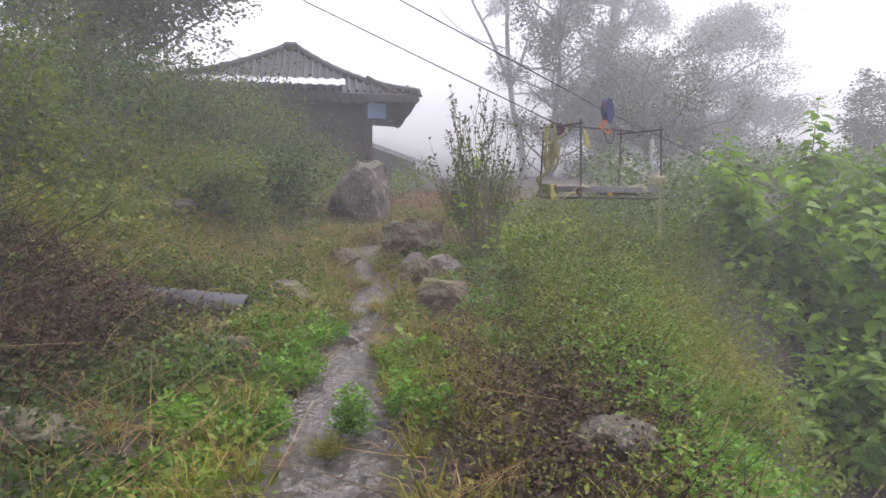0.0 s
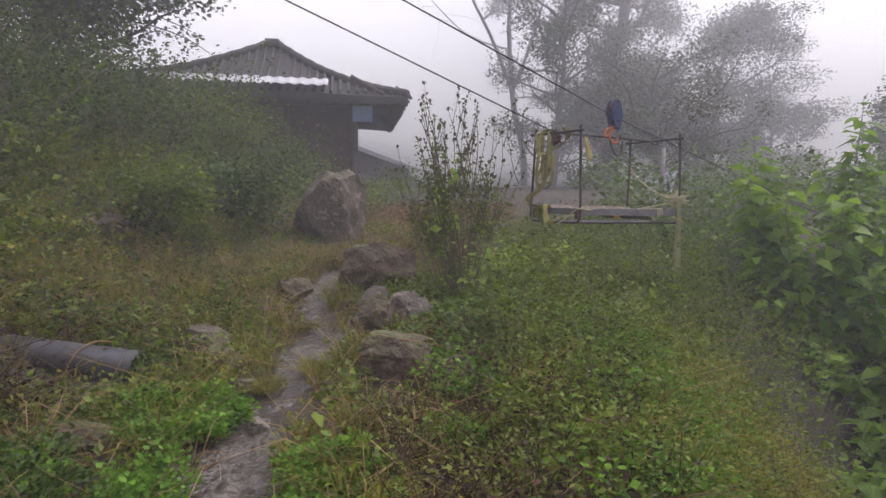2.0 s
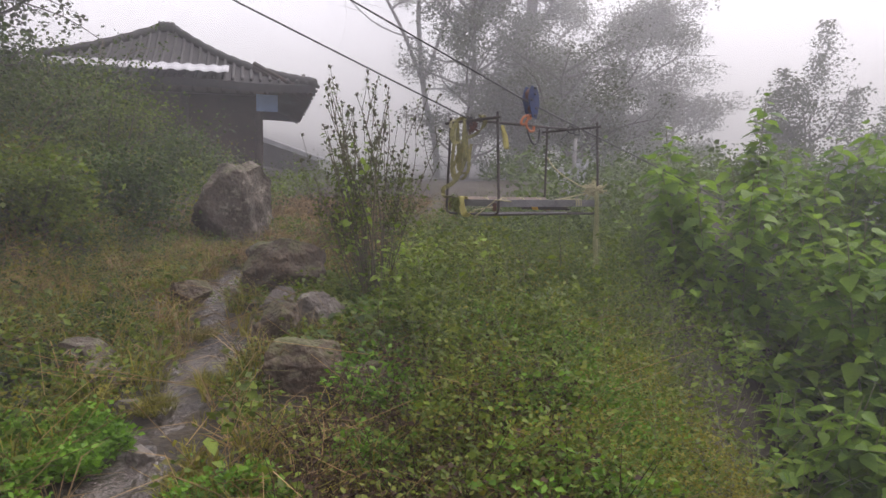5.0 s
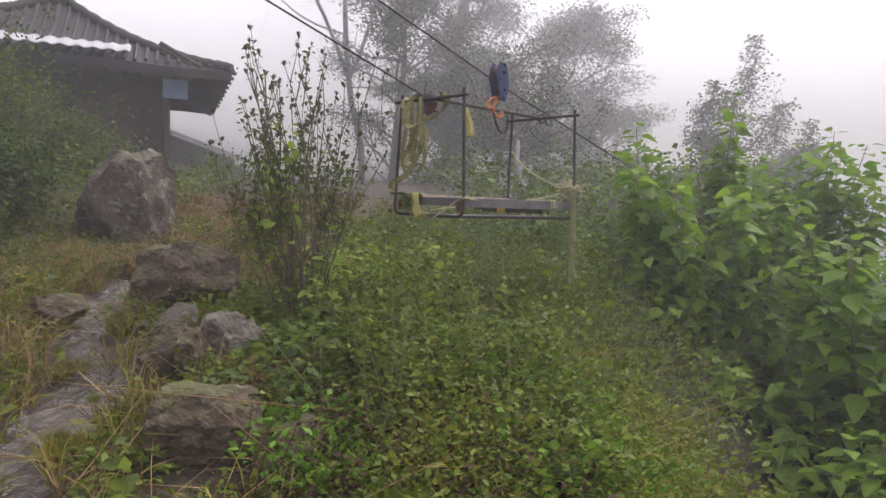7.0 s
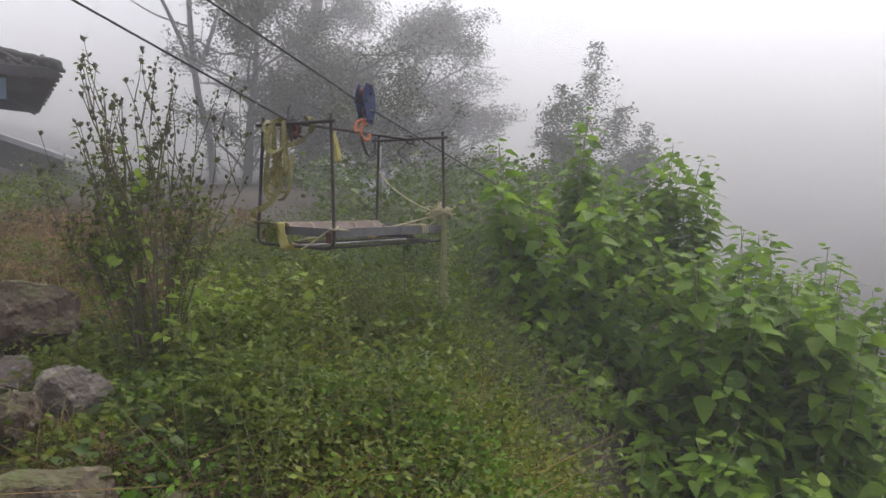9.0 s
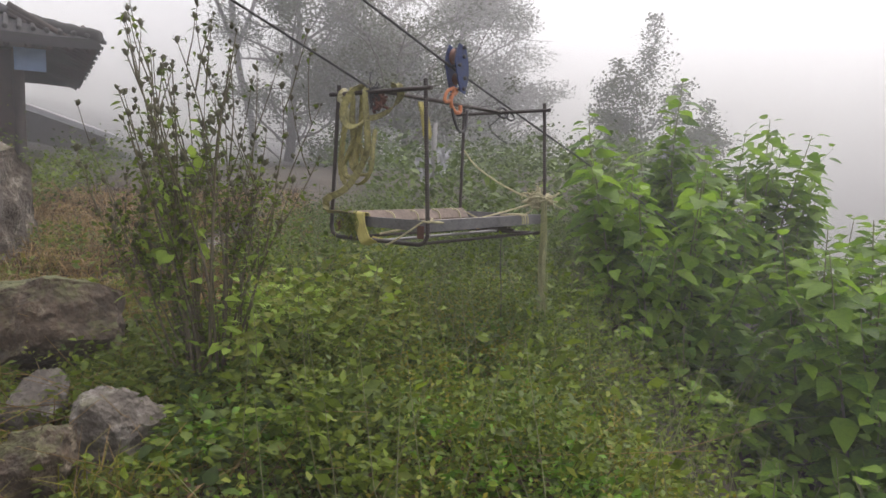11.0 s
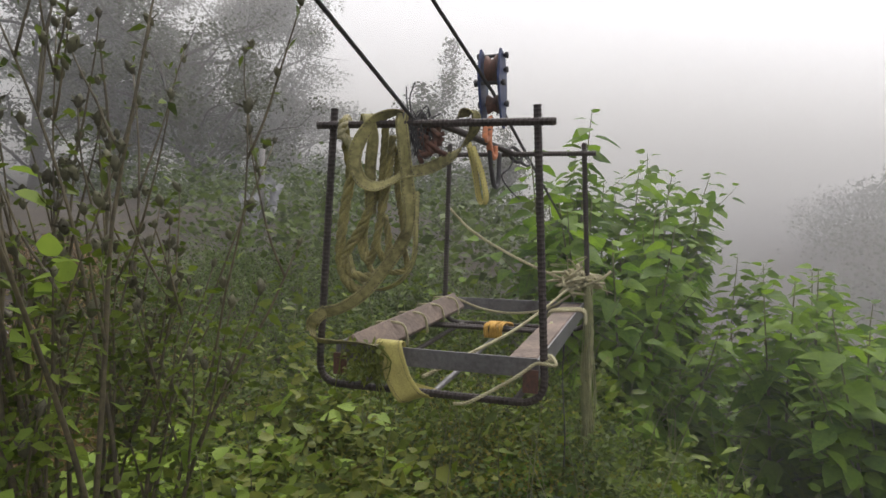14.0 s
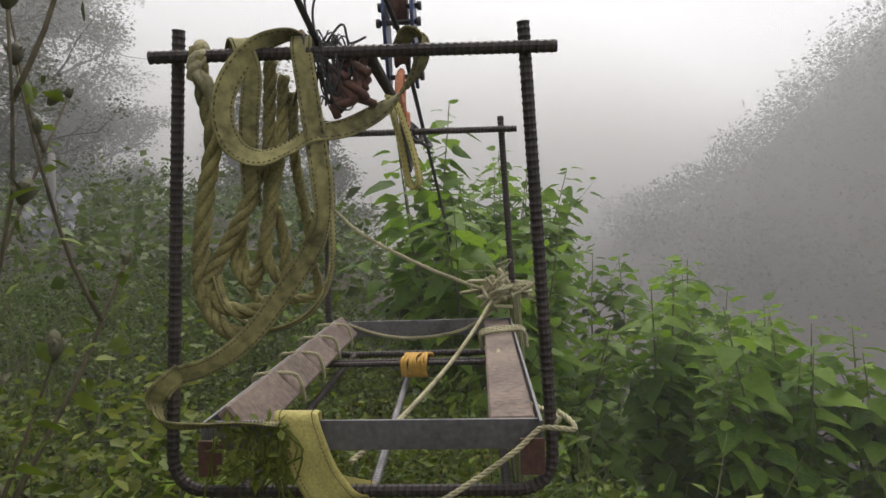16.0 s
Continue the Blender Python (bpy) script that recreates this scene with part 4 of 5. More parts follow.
IN = 1.15
wall(IN, IN, LEN - IN, IN, 0.8, KZ + 0.3, SD)
wall(IN, IN + 0.1, IN, DEP - IN, 0.8, KZ + 0.3, FD)
wall(LEN - IN, IN + 0.1, LEN - IN, DEP - IN, 0.8, KZ + 0.3, FD)
wall(IN, DEP - IN, LEN - IN, DEP - IN, 0.8, KZ + 0.3, SD)
for f in (IN, 2.7, 4.3, 5.9):
    part("post", tube(np.array([hp(f, IN - 0.14, 0.8), hp(f, IN - 0.14, KZ + 0.25)]), 0.09, 10), M_TIMBER, house)
wall(IN - 0.2, IN - 0.15, LEN - IN + 0.2, IN - 0.15, KZ - 0.12, KZ + 0.1, SD, "lintel", M_TIMBER, 0.16)
for k in range(26):
    f = 0.15 + (LEN - 0.3) * k / 25
    part("rafter", tube(np.array([hp(f, 0.06, KZ - 0.2), hp(f, IN + 0.1, KZ + 0.42)]), 0.045, 6), M_TIMBER, house)
for k in range(16):
    s = 0.15 + (DEP - 0.3) * k / 15
    part("rafter", tube(np.array([hp(0.06, s, KZ - 0.2), hp(IN + 0.1, s, KZ + 0.42)]), 0.045, 6), M_TIMBER, house)
# corrugated sheet laid over the front slope
n_w = 90
fs = np.linspace(1.75, LEN + 0.1, n_w)
rows = []
for u in np.linspace(-0.02, 0.3, 4):
    rows.append([hp(f, DEP / 2 * u, sweep(max(u, 0)) + 0.17 + 0.02 * math.sin(i * 1.6)) for i, f in enumerate(fs)])
v = np.array(rows).reshape(-1, 3)
ids = np.arange(len(v)).reshape(4, n_w)
a, b, c, d = ids[:-1, :-1].ravel(), ids[:-1, 1:].ravel(), ids[1:, 1:].ravel(), ids[1:, :-1].ravel()
f1 = np.concatenate((np.stack((a, b, c), 1), np.stack((a, c, d), 1)))
sheet = Heap().add(v, f1)
sheet.add(v - UPV * 0.012, f1[:, ::-1])
part("corrugated_sheet", sheet, M_SHEET, house, "pale corrugated sheet patched over the roof")
plate = part("wall_plate", box_between(hp(0.75, IN - 0.5, KZ - 0.32), hp(1.2, IN - 0.5, KZ - 0.32), SD, 0.36, 0.03), M_BLUEBOX, house, "pale blue plate under the eave", smooth=False)

# outbuilding behind
shed = thing("outbuilding", (0, 0, 0), "low outbuilding with a sheet roof fading into mist", "outbuilding")
SB = np.array((-3.1, 24.5, 2.2))
part("roof", slab([SB + (-3, -2, 2.5), SB + (0.9, -2.2, 1.1), SB + (1.0, 2, 1.2), SB + (-3, 2, 2.6)], 0.12), M_SHEET, shed, smooth=False)
part("wall", slab([SB + (-2.6, -1.6, -0.9), SB + (0.5, -1.6, -0.9), SB + (0.5, -1.6, 1.12), SB + (-2.6, -1.6, 2.22)], 0.15), M_PLASTER, shed, smooth=False)
part("wall", box_between(SB + (0.5, -1.6, 0.1), SB + (0.5, 1.6, 0.1), (1, 0, 0), 1.6, 0.2), M_PLASTER, shed, smooth=False)
part("wall", box_between(SB + (-2.6, 1.6, 0.4), SB + (0.4, 1.6, 0.1), (0, 1, 0), 1.6, 0.2), M_PLASTER, shed, smooth=False)

# ---- ground plants ----
BARE = [(-1.75, 10.2, 0.75), (-0.62, 7.95, 0.52), (-1.36, 7.5, 0.2), (-0.12, 6.65, 0.34), (-0.5, 6.7, 0.28), (-0.45, 6.25, 0.26), (0.1, 5.35, 0.36), (1.08, 2.65, 0.24), (-1.5, 5.85, 0.26), (-2.2, 5.15, 0.42), (-1.75, 5.1, 0.3), (-2.65, 5.1, 0.3), (-2.2, 4.75, 0.2), (-1.8, 4.75, 0.18), (-2.6, 4.75, 0.18), (-1.45, 4.2, 0.18), (-4.0, 8.3, 0.35)]


def scatter_xy(n, x0, x1, y0, y1, clear=0.24, patch=None):
    """Random places in a stretch of the plan, kept off the trail and the stones."""
    x, y = RNG.uniform(x0, x1, n), RNG.uniform(y0, y1, n)
    k = np.abs(x - trail_x(y)) > (clear + 0.2 * np.exp(-((y - 3.0) / 1.4) ** 2)) * RNG.uniform(0.6, 1.4, n)
    for bx, by, r in BARE:
        k &= (x - bx) ** 2 + (y - by) ** 2 > r * r * RNG.uniform(0.25, 0.85, n)
    if patch:
        k &= RNG.uniform(0, 1, n) < patch(x, y)
    return x[k], y[k]


def on_ground(x, y, lift=0.0):
    return np.stack((x, y, ground(x, y) + lift), 1)


def patchy(scale, low, high, phase=0.0):
    return lambda x, y: np.clip((np.sin(x * scale + phase + 1.3 * np.sin(y * scale * 0.7)) * np.sin(y * scale * 0.9 + phase * 2 + 1.1 * np.sin(x * scale * 0.8)) + 1) / 2 * (high - low) + low, 0, 1)


def herbs(x, y, height, per, leaf, ratio=0.6, spread=0.12, heap=None, small=True, up=0.35, uneven=0.8):
    """Leaves set round the stems of small plants."""
    n = len(x)
    wave = 1 + uneven * 0.5 * np.sin(x * 3.1 + 2 * np.sin(y * 2.3)) * np.sin(y * 2.7 + x)
    hgt = height * RNG.uniform(0.35, 1.25, n) * wave
    i = np.repeat(np.arange(n), per)
    u = RNG.uniform(0.1, 1, len(i))
    az = RNG.uniform(0, 2 * math.pi, len(i))
    rad = spread * RNG.uniform(0.05, 1, len(i)) * (1.15 - 0.6 * u)
    base = on_ground(x, y)
    pos = base[i] + np.stack((np.cos(az) * rad, np.sin(az) * rad, u * hgt[i]), 1)
    way = np.stack((np.cos(az), np.sin(az), np.full(len(i), up)), 1) + RNG.normal(0, 0.3, (len(i), 3))
    L = leaf * RNG.uniform(0.5, 1.35, len(i)) * (0.7 + 0.6 * RNG.uniform(0, 1, n)[i])
    return (small_leaves if small else leaves)(pos, way, L, L * ratio, heap=heap)


def stalks(x, y, height, mat_heap, r=0.003, lean=0.25):
    """Thin bare stalks."""
    p = on_ground(x, y)
    for q in p:
        w = np.array((RNG.normal(0, lean), RNG.normal(0, lean), 1.0))
        L = height * RNG.uniform(0.5, 1.3)
        tube(np.array([q, q + w * L * 0.5, q + w * L + np.array((RNG.normal(0, 0.06), RNG.normal(0, 0.06), 0))]), [r, r * 0.8, r * 0.4], 3, mat_heap, caps=False)


def stuff(name, heap, mat, label, category):
    return tagged(part(name, heap, mat), label, category, kind="stuff")


def up_way(n, s=0.35):
    return np.stack((RNG.normal(0, s, n), RNG.normal(0, s, n), np.ones(n)), 1)


# grass on the bank and about the trail, in tufts


def thin_low(f):
    """Grass is sparse on the dark lower bank."""
    return lambda x, y: f(x, y) * np.where((x < -1.15) & (y < 4.4), 0.22, 1.0)


def mounds(n, x0, x1, y0, y1, per, radius, height, leaf, ratio=0.6, clear=0.5, patch=None, broad=False):
    """Domed plants: leaves over a rounded mound, thinning to gaps between mounds."""
    x, y = scatter_xy(n, x0, x1, y0, y1, clear=clear, patch=patch)
    size = RNG.uniform(0.5, 1.35, len(x))
    i = np.repeat(np.arange(len(x)), per)
    az, r = RNG.uniform(0, 2 * math.pi, len(i)), np.sqrt(RNG.uniform(0, 1, len(i)))
    px, py = x[i] + np.cos(az) * r * radius * size[i], y[i] + np.sin(az) * r * radius * size[i]
    top = height * size[i] * np.sqrt(np.clip(1.04 - r * r, 0, 1))
    pos = on_ground(px, py) + UPV * (top * RNG.uniform(0.45, 1.08, len(i)))[:, None]
    way = np.stack((np.cos(az) * (0.35 + r), np.sin(az) * (0.35 + r), RNG.uniform(-0.1, 0.7, len(i))), 1) + RNG.normal(0, 0.4, (len(i), 3))
    L = leaf * RNG.uniform(0.55, 1.4, len(i))
    return ovate_leaves(pos, way, L, ratio) if broad else small_leaves(pos, way, L, L * ratio)


def tufts(n, x0, x1, y0, y1, per, lo, hi, width, clear, patch, spread=0.05, splay=0.55, bend=0.7):
    x, y = scatter_xy(n, x0, x1, y0, y1, clear=clear, patch=patch)
    size = RNG.uniform(0.45, 1.25, len(x))
    i = np.repeat(np.arange(len(x)), per)
    az, rad = RNG.uniform(0, 2 * math.pi, len(i)), RNG.uniform(0, 1, len(i))
    bx, by = x[i] + np.cos(az) * rad * spread * size[i], y[i] + np.sin(az) * rad * spread * size[i]
    way = np.stack((np.cos(az) * rad * splay, np.sin(az) * rad * splay, np.ones(len(i))), 1) + RNG.normal(0, 0.12, (len(i), 3))
    return blades(on_ground(bx, by), way, RNG.uniform(lo, hi, len(i)) * size[i], RNG.uniform(0.7, 1.3, len(i)) * width, bend)


stuff("grass", tufts(4200, -6, 1.3, 0.8, 11.5, 22, 0.10, 0.34, 0.007, 0.22, thin_low(patchy(1.7, 0.2, 1.0))), M_GRASS, "yellow green grass tufts over the bank and path edges", "grass")
stuff("short_grass", tufts(3800, -6, 1.2, 0.8, 11.5, 12, 0.05, 0.13, 0.006, 0.17, thin_low(patchy(2.9, 0.2, 1.0, 1.7)), 0.09), M_GRASS, "short yellow green grass between the tufts", "grass")
stuff("dry_grass", tufts(2600, -7, 1.6, 0.6, 13, 16, 0.14, 0.45, 0.006, 0.2, patchy(1.1, 0.15, 0.9, 2.0), 0.07, 1.6, 0.9), M_STRAW, "wet straw coloured dead grass lying over", "dry grass")
x, y = scatter_xy(7000, -6, 1.3, 0.6, 12, clear=0.18, patch=thin_low(patchy(2.3, 0.0, 0.9, 0.7)))
stuff("low_weeds", herbs(x, y, 0.15, 11, 0.036), M_GRASS, "low yellow green weeds among the grass", "weeds")
x, y = scatter_xy(7000, -6.5, 0.2, 0.6, 11, patch=thin_low(patchy(1.4, 0.0, 0.9, 4.0)))
stuff("leafy_weeds", herbs(x, y, 0.2, 10, 0.05), M_HERB, "leafy green weeds on the bank", "weeds")
stuff("brown_grass", tufts(1500, -2.6, 1.3, 8.4, 13.5, 20, 0.12, 0.36, 0.008, 0.2, patchy(1.5, 0.35, 1.0, 2.6), 0.08, 1.3, 0.9), M_STRAW, "matted brown dead grass beside the boulder and upper path", "dry grass")
# dead stalks lying about
h = Heap()
x, y = scatter_xy(1500, -5, 1.8, 0.8, 9, clear=0.1)
stalks(x, y, 0.3, h, 0.0032, 1.5)
stuff("dead_stalks", h, M_STRAW, "pale dead stalks lying among the weeds", "stalks")
x, y = scatter_xy(900, -5.5, 0.0, 0.8, 9, clear=0.3, patch=thin_low(patchy(1.8, 0.0, 1.0, 5.0)))
stuff("broad_weeds", herbs(x, y, 0.22, 9, 0.08, 0.6, 0.12, small=False), M_HERB, "broad leaved green weeds on the bank", "weeds")
stuff("dark_weeds", mounds(170, -4.6, -1.0, 0.9, 4.6, 130, 0.24, 0.24, 0.04, 0.55, 0.4), M_DARKLEAF, "dark green leafy weeds on the lower bank", "weeds")
stuff("bank_mounds", mounds(330, -6.5, -1.3, 4.4, 10.5, 110, 0.2, 0.22, 0.034, 0.6, 0.4), M_DARKLEAF, "low dark green plants dotting the bank", "weeds")
stuff("yellow_mounds", mounds(150, -5.5, -0.9, 3.5, 9.5, 110, 0.22, 0.2, 0.03, 0.6, 0.35), M_YELLOW, "yellow green low plants on the bank", "weeds")
# bright clumps along the trail
h = Heap()
for cx, cy, r, n in ((-1.05, 4.55, 0.36, 300), (-1.0, 3.1, 0.36, 260), (-0.85, 3.75, 0.22, 120), (0.02, 3.95, 0.3, 190), (0.1, 3.3, 0.2, 70), (-0.28, 3.1, 0.08, 36), (-0.95, 2.3, 0.28, 130), (0.5, 4.5, 0.18, 50), (-1.4, 3.7, 0.25, 60)):
    rr, aa = r * np.sqrt(RNG.uniform(0, 1, n)), RNG.uniform(0, 6.283, n)
    herbs(cx + rr * np.cos(aa), cy + rr * np.sin(aa), 0.17, 22, 0.03, 0.75, 0.07, h, uneven=1.2)
stuff("green_clumps", h, M_CLOVER, "bright green herb clumps beside the muddy path", "herbs")
h = Heap()
for cx, cy, r, n in ((-0.32, 4.3, 0.1, 26), (-0.75, 5.1, 0.12, 30), (-0.6, 5.6, 0.1, 26), (-0.95, 6.6, 0.1, 26), (-0.05, 3.5, 0.1, 24), (-0.35, 2.9, 0.09, 18)):
    rr, aa = r * np.sqrt(RNG.uniform(0, 1, n)), RNG.uniform(0, 6.283, n)
    i = np.repeat(np.arange(n), 14)
    blades(on_ground((cx + rr * np.cos(aa))[i], (cy + rr * np.sin(aa))[i]), up_way(len(i), 0.6), RNG.uniform(0.05, 0.16, len(i)), 0.005, 0.7, h)
stuff("path_grass", h, M_GRASS, "grass tufts growing in the muddy path", "grass")
# dead brown plants on the outer side of the trail
h = Heap()
x, y = scatter_xy(4200, 0.05, 1.5, 0.8, 6.0, clear=0.5, patch=patchy(2.0, 0.2, 1.0, 1.0))
herbs(x, y, 0.26, 9, 0.03, 0.6, 0.14, h, up=-0.1)
x, y = scatter_xy(8000, 0.0, 1.6, 0.8, 6.2, clear=0.5)
blades(on_ground(x, y), up_way(len(x), 0.8), RNG.uniform(0.12, 0.38, len(x)), 0.004, 0.5, h)
x, y = scatter_xy(3000, -3.8, -1.7, 1.5, 6.0, clear=0.5, patch=patchy(1.9, 0.0, 0.9))
herbs(x, y, 0.26, 9, 0.032, 0.5, 0.16, h, up=-0.1)
x, y = scatter_xy(9000, -1.6, 1.4, 8.8, 14, clear=0.2)
blades(on_ground(x, y), up_way(len(x), 0.9), RNG.uniform(0.12, 0.34, len(x)), 0.006, 0.6, h)
x, y = scatter_xy(500, 0.1, 1.6, 1.0, 6.0, clear=0.4)
stalks(x, y, 0.35, h, 0.003, 0.4)
x, y = scatter_xy(3000, -3.9, -2.0, 2.4, 4.8, clear=0.4)
herbs(x, y, 0.3, 10, 0.035, 0.5, 0.16, h, up=-0.2)
x, y = scatter_xy(700, -3.8, -2.0, 2.4, 4.8, clear=0.4)
stalks(x, y, 0.4, h, 0.0035, 1.0)
stuff("dead_weeds", h, M_DEAD, "dead brown weeds and tangled stalks", "dead weeds")
# rust and yellow leaves mixed into the dead weeds
x, y = scatter_xy(1800, 0.1, 1.7, 0.9, 6.0, clear=0.5, patch=patchy(2.6, 0.1, 1.0, 3.0))
stuff("yellowing_weeds", herbs(x, y, 0.24, 9, 0.028, 0.6, 0.12), M_YELLOW, "yellowing low weeds among dead stalks", "weeds")
# green slope falling away
x, y = scatter_xy(4400, 1.0, 2.5, 0.8, 7.6, clear=0.6, patch=lambda x, y: np.clip((x - 0.9) * 1.6, 0, 1) * np.clip((2.35 - x) * 2.5, 0, 1))
stuff("slope_herbs", herbs(x, y, 0.24, 14, 0.034, 0.65, 0.12, uneven=1.4), M_CLOVER, "green herbs covering the falling slope", "herbs")
x, y = scatter_xy(2800, 0.7, 2.4, 3.6, 8.6, clear=0.6)
stuff("slope_weeds", herbs(x, y, 0.34, 14, 0.03, 0.6, 0.14, uneven=1.4), M_HERB, "green seeding weeds on the slope", "weeds")
x, y = scatter_xy(3600, 0.5, 4.6, 5.6, 12.5, clear=0.6, patch=lambda x, y: np.clip(1.4 - 1.4 * (x - 1.9 - 0.45 * (y - 6.5)), 0, 1))
stuff("bramble", herbs(x, y, 0.3, 13, 0.026, 0.65, 0.2, uneven=1.4), M_BLUEGREEN, "grey green brambles covering the slope", "brambles")
x, y = scatter_xy(900, -0.35, 1.5, 5.9, 8.2, clear=0.6)
stuff("leafy_undergrowth", herbs(x, y, 0.3, 11, 0.055, 0.6, 0.18, small=False), M_HERB, "green leafy undergrowth round the shrub", "undergrowth")
x, y = scatter_xy(800, -0.6, 0.9, 6.4, 8.3, clear=0.5)
stuff("mossy_weeds", herbs(x, y, 0.2, 14, 0.03, 0.6, 0.12), M_YELLOW, "yellow green moss and weeds over the stones", "weeds")
stuff("bramble_mounds", mounds(380, 0.6, 4.2, 5.6, 12, 230, 0.34, 0.4, 0.027, 0.65, 0.6, lambda x, y: np.clip(1.4 - 1.4 * (x - 1.9 - 0.45 * (y - 6.5)), 0, 1)), M_BLUEGREEN, "mounded grey green brambles on the slope", "brambles")
stuff("seeding_mounds", mounds(170, 0.9, 2.6, 4.2, 8.4, 260, 0.26, 0.36, 0.02, 0.6, 0.6), M_GRASS, "fine yellow green seeding weeds in mounds", "weeds")
stuff("green_mounds", mounds(70, 0.3, 1.9, 4.8, 7.6, 200, 0.22, 0.2, 0.04, 0.6, 0.6), M_CLOVER, "fresh green weeds in mounds below the shrub", "weeds")
stuff("broad_undergrowth", mounds(55, 0.0, 2.2, 5.6, 8.4, 70, 0.24, 0.24, 0.058, 0.75, 0.6, None, True), M_DARKLEAF, "broad leaved undergrowth below the shrub and basket", "undergrowth")
stuff("lime_leaves", mounds(40, 0.45, 1.35, 6.8, 8.4, 40, 0.22, 0.4, 0.075, 0.82, 0.6, None, True), M_LIME, "lime green vine leaves among the undergrowth", "vine leaves")
x, y = scatter_xy(260, 0.45, 1.5, 6.9, 8.4, clear=0.6)
stuff("yellow_leaves", herbs(x, y, 0.5, 13, 0.05, 0.8, 0.2, small=False), M_YELLOW, "yellow green leaves of undergrowth beside the shrub", "undergrowth")
h = Heap()
x, y = scatter_xy(420, 0.6, 3.6, 5.4, 9.5, clear=0.6)
stuff("tall_weeds", herbs(x, y, 0.62, 26, 0.05, 0.5, 0.16), M_HERB, "taller green weeds standing above the slope", "weeds")
x, y = scatter_xy(360, 0.6, 3.2, 4.0, 9.0, clear=0.6)
stuff("yellow_weeds", herbs(x, y, 0.5, 26, 0.034, 0.5, 0.14), M_YELLOW, "yellow green seeding weeds above the slope", "weeds")
x, y = scatter_xy(300, 0.4, 4.5, 4.5, 10, clear=0.5)
stalks(x, y, 0.75, h, 0.003, 0.25)
stuff("thin_stalks", h, M_GREENSTEM, "thin upright weed stalks on the slope", "stalks")
x, y = scatter_xy(2200, 2.5, 14, 9, 24, clear=0.6)
stuff("far_scrub", herbs(x, y, 0.8, 13, 0.1, 0.65, 0.4), M_BLUEGREEN, "grey green scrub lower down the slope", "scrub")
x, y = scatter_xy(7000, -12, 0.5, 4, 16, clear=1.5)
k = x < trail_x(y) - 2.4
stuff("bank_scrub", herbs(x[k], y[k], 0.6, 9, 0.066, 0.65, 0.3), M_HERB, "green scrub covering the bank", "scrub")
x, y = scatter_xy(4200, -10, -2.6, 3, 16, clear=1.5, patch=patchy(1.3, 0, 1, 1.0))
stuff("bank_weeds", herbs(x, y, 0.8, 12, 0.045, 0.6, 0.25), M_GRASS, "yellow green tall weeds on the bank", "weeds")
# woods on the hill across the valley
h = Heap()
cx, cy = RNG.uniform(23, 56, 1500), RNG.uniform(-27, 26, 1500)
hill = (cy < 0.6 * cx) & (cx < 55)
cx, cy = cx[hill], cy[hill]
i = np.repeat(np.arange(len(cx)), 110)
r = np.clip(RNG.normal(0, 1, (len(i), 3)), -1.5, 1.5) * np.array((0.9, 0.9, 0.5))
pos = np.stack((cx[i], cy[i], ground(cx[i], cy[i]) + 0.1 + RNG.uniform(0, 1.5, len(cx))[i]), 1) + r
small_leaves(pos, ball_ways(len(pos), 0.2), RNG.uniform(0.1, 0.2, len(pos)), RNG.uniform(0.09, 0.17, len(pos)), heap=h)
stuff("far_woods", h, M_FARLEAF, "wooded hillside across the valley, faint in mist", "woods")

# ---- slings, ropes and tackle on the basket ----
ACROSS = CORNER["A"] - CORNER["C"]
SPAN = np.linalg.norm(ACROSS)
ACR = ACROSS / SPAN
AL = unit(ALONG - ACR * (ALONG @ ACR))
BASE_C = CORNER["C"]


def bp(u, v, w):
    """A point of the basket: millimetres across from the far post, metres along, millimetres down."""
    return BASE_C + ACR * u / 1000.0 + AL * v - UPV * w / 1000.0


def bps(rows):
    return np.array([bp(*r) for r in rows])


def ribbon(pts, wide, width, thick=0.004, n=60, ridge=True):
    """Flat webbing along pts; wide gives the direction across it at each point."""
    c = curve(pts, n)
    wv = curve(wide, n)
    tan = unit(np.gradient(c, axis=0))
    wv = unit(wv - tan * (wv * tan).sum(1, keepdims=True))
    nor = np.cross(tan, wv)
    cols = np.array((-0.5, -0.42, -0.2, 0.0, 0.2, 0.42, 0.5))
    bulge = np.array((0.3, 1.0, 0.75, 0.9, 0.75, 1.0, 0.3))
    k = len(cols)
    weave = 1 + (0.22 * (np.arange(n) % 2) if ridge else np.zeros(n))
    top = c[:, None] + wv[:, None] * cols[None, :, None] * width + nor[:, None] * (bulge[None, :] * weave[:, None] * thick / 2)[:, :, None]
    bot = c[:, None] + wv[:, None] * cols[None, :, None] * width - nor[:, None] * (bulge[None, :] * thick / 2)[:, :, None]
    ring = np.concatenate((top, bot[:, ::-1]), 1)
    m = ring.shape[1]
    ids = np.arange(n * m).reshape(n, m)
    a, b = ids[:-1], np.roll(ids, -1, 1)[:-1]
    c2, d = np.roll(ids, -1, 1)[1:], ids[1:]
    f = np.concatenate((np.stack((a, b, c2), -1).reshape(-1, 3), np.stack((a, c2, d), -1).reshape(-1, 3)))
    return Heap().add(ring.reshape(-1, 3), f)


def stitches(pts, wide, width, at=0.36, n=60, thick=0.004):
    """Dark seam threads along both edges of a sling."""
    c, wv = curve(pts, n), curve(wide, n)
    tan = unit(np.gradient(c, axis=0))
    wv = unit(wv - tan * (wv * tan).sum(1, keepdims=True))
    nor = np.cross(tan, wv)
    h = Heap()
    for s in (-at, at):
        for sgn in (1, -1):
            line = c + wv * s * width + nor * sgn * thick * 0.62
            for i in range(0, n - 1, 2):
                tube(line[i:i + 2], 0.0011, 4, h)
    return h


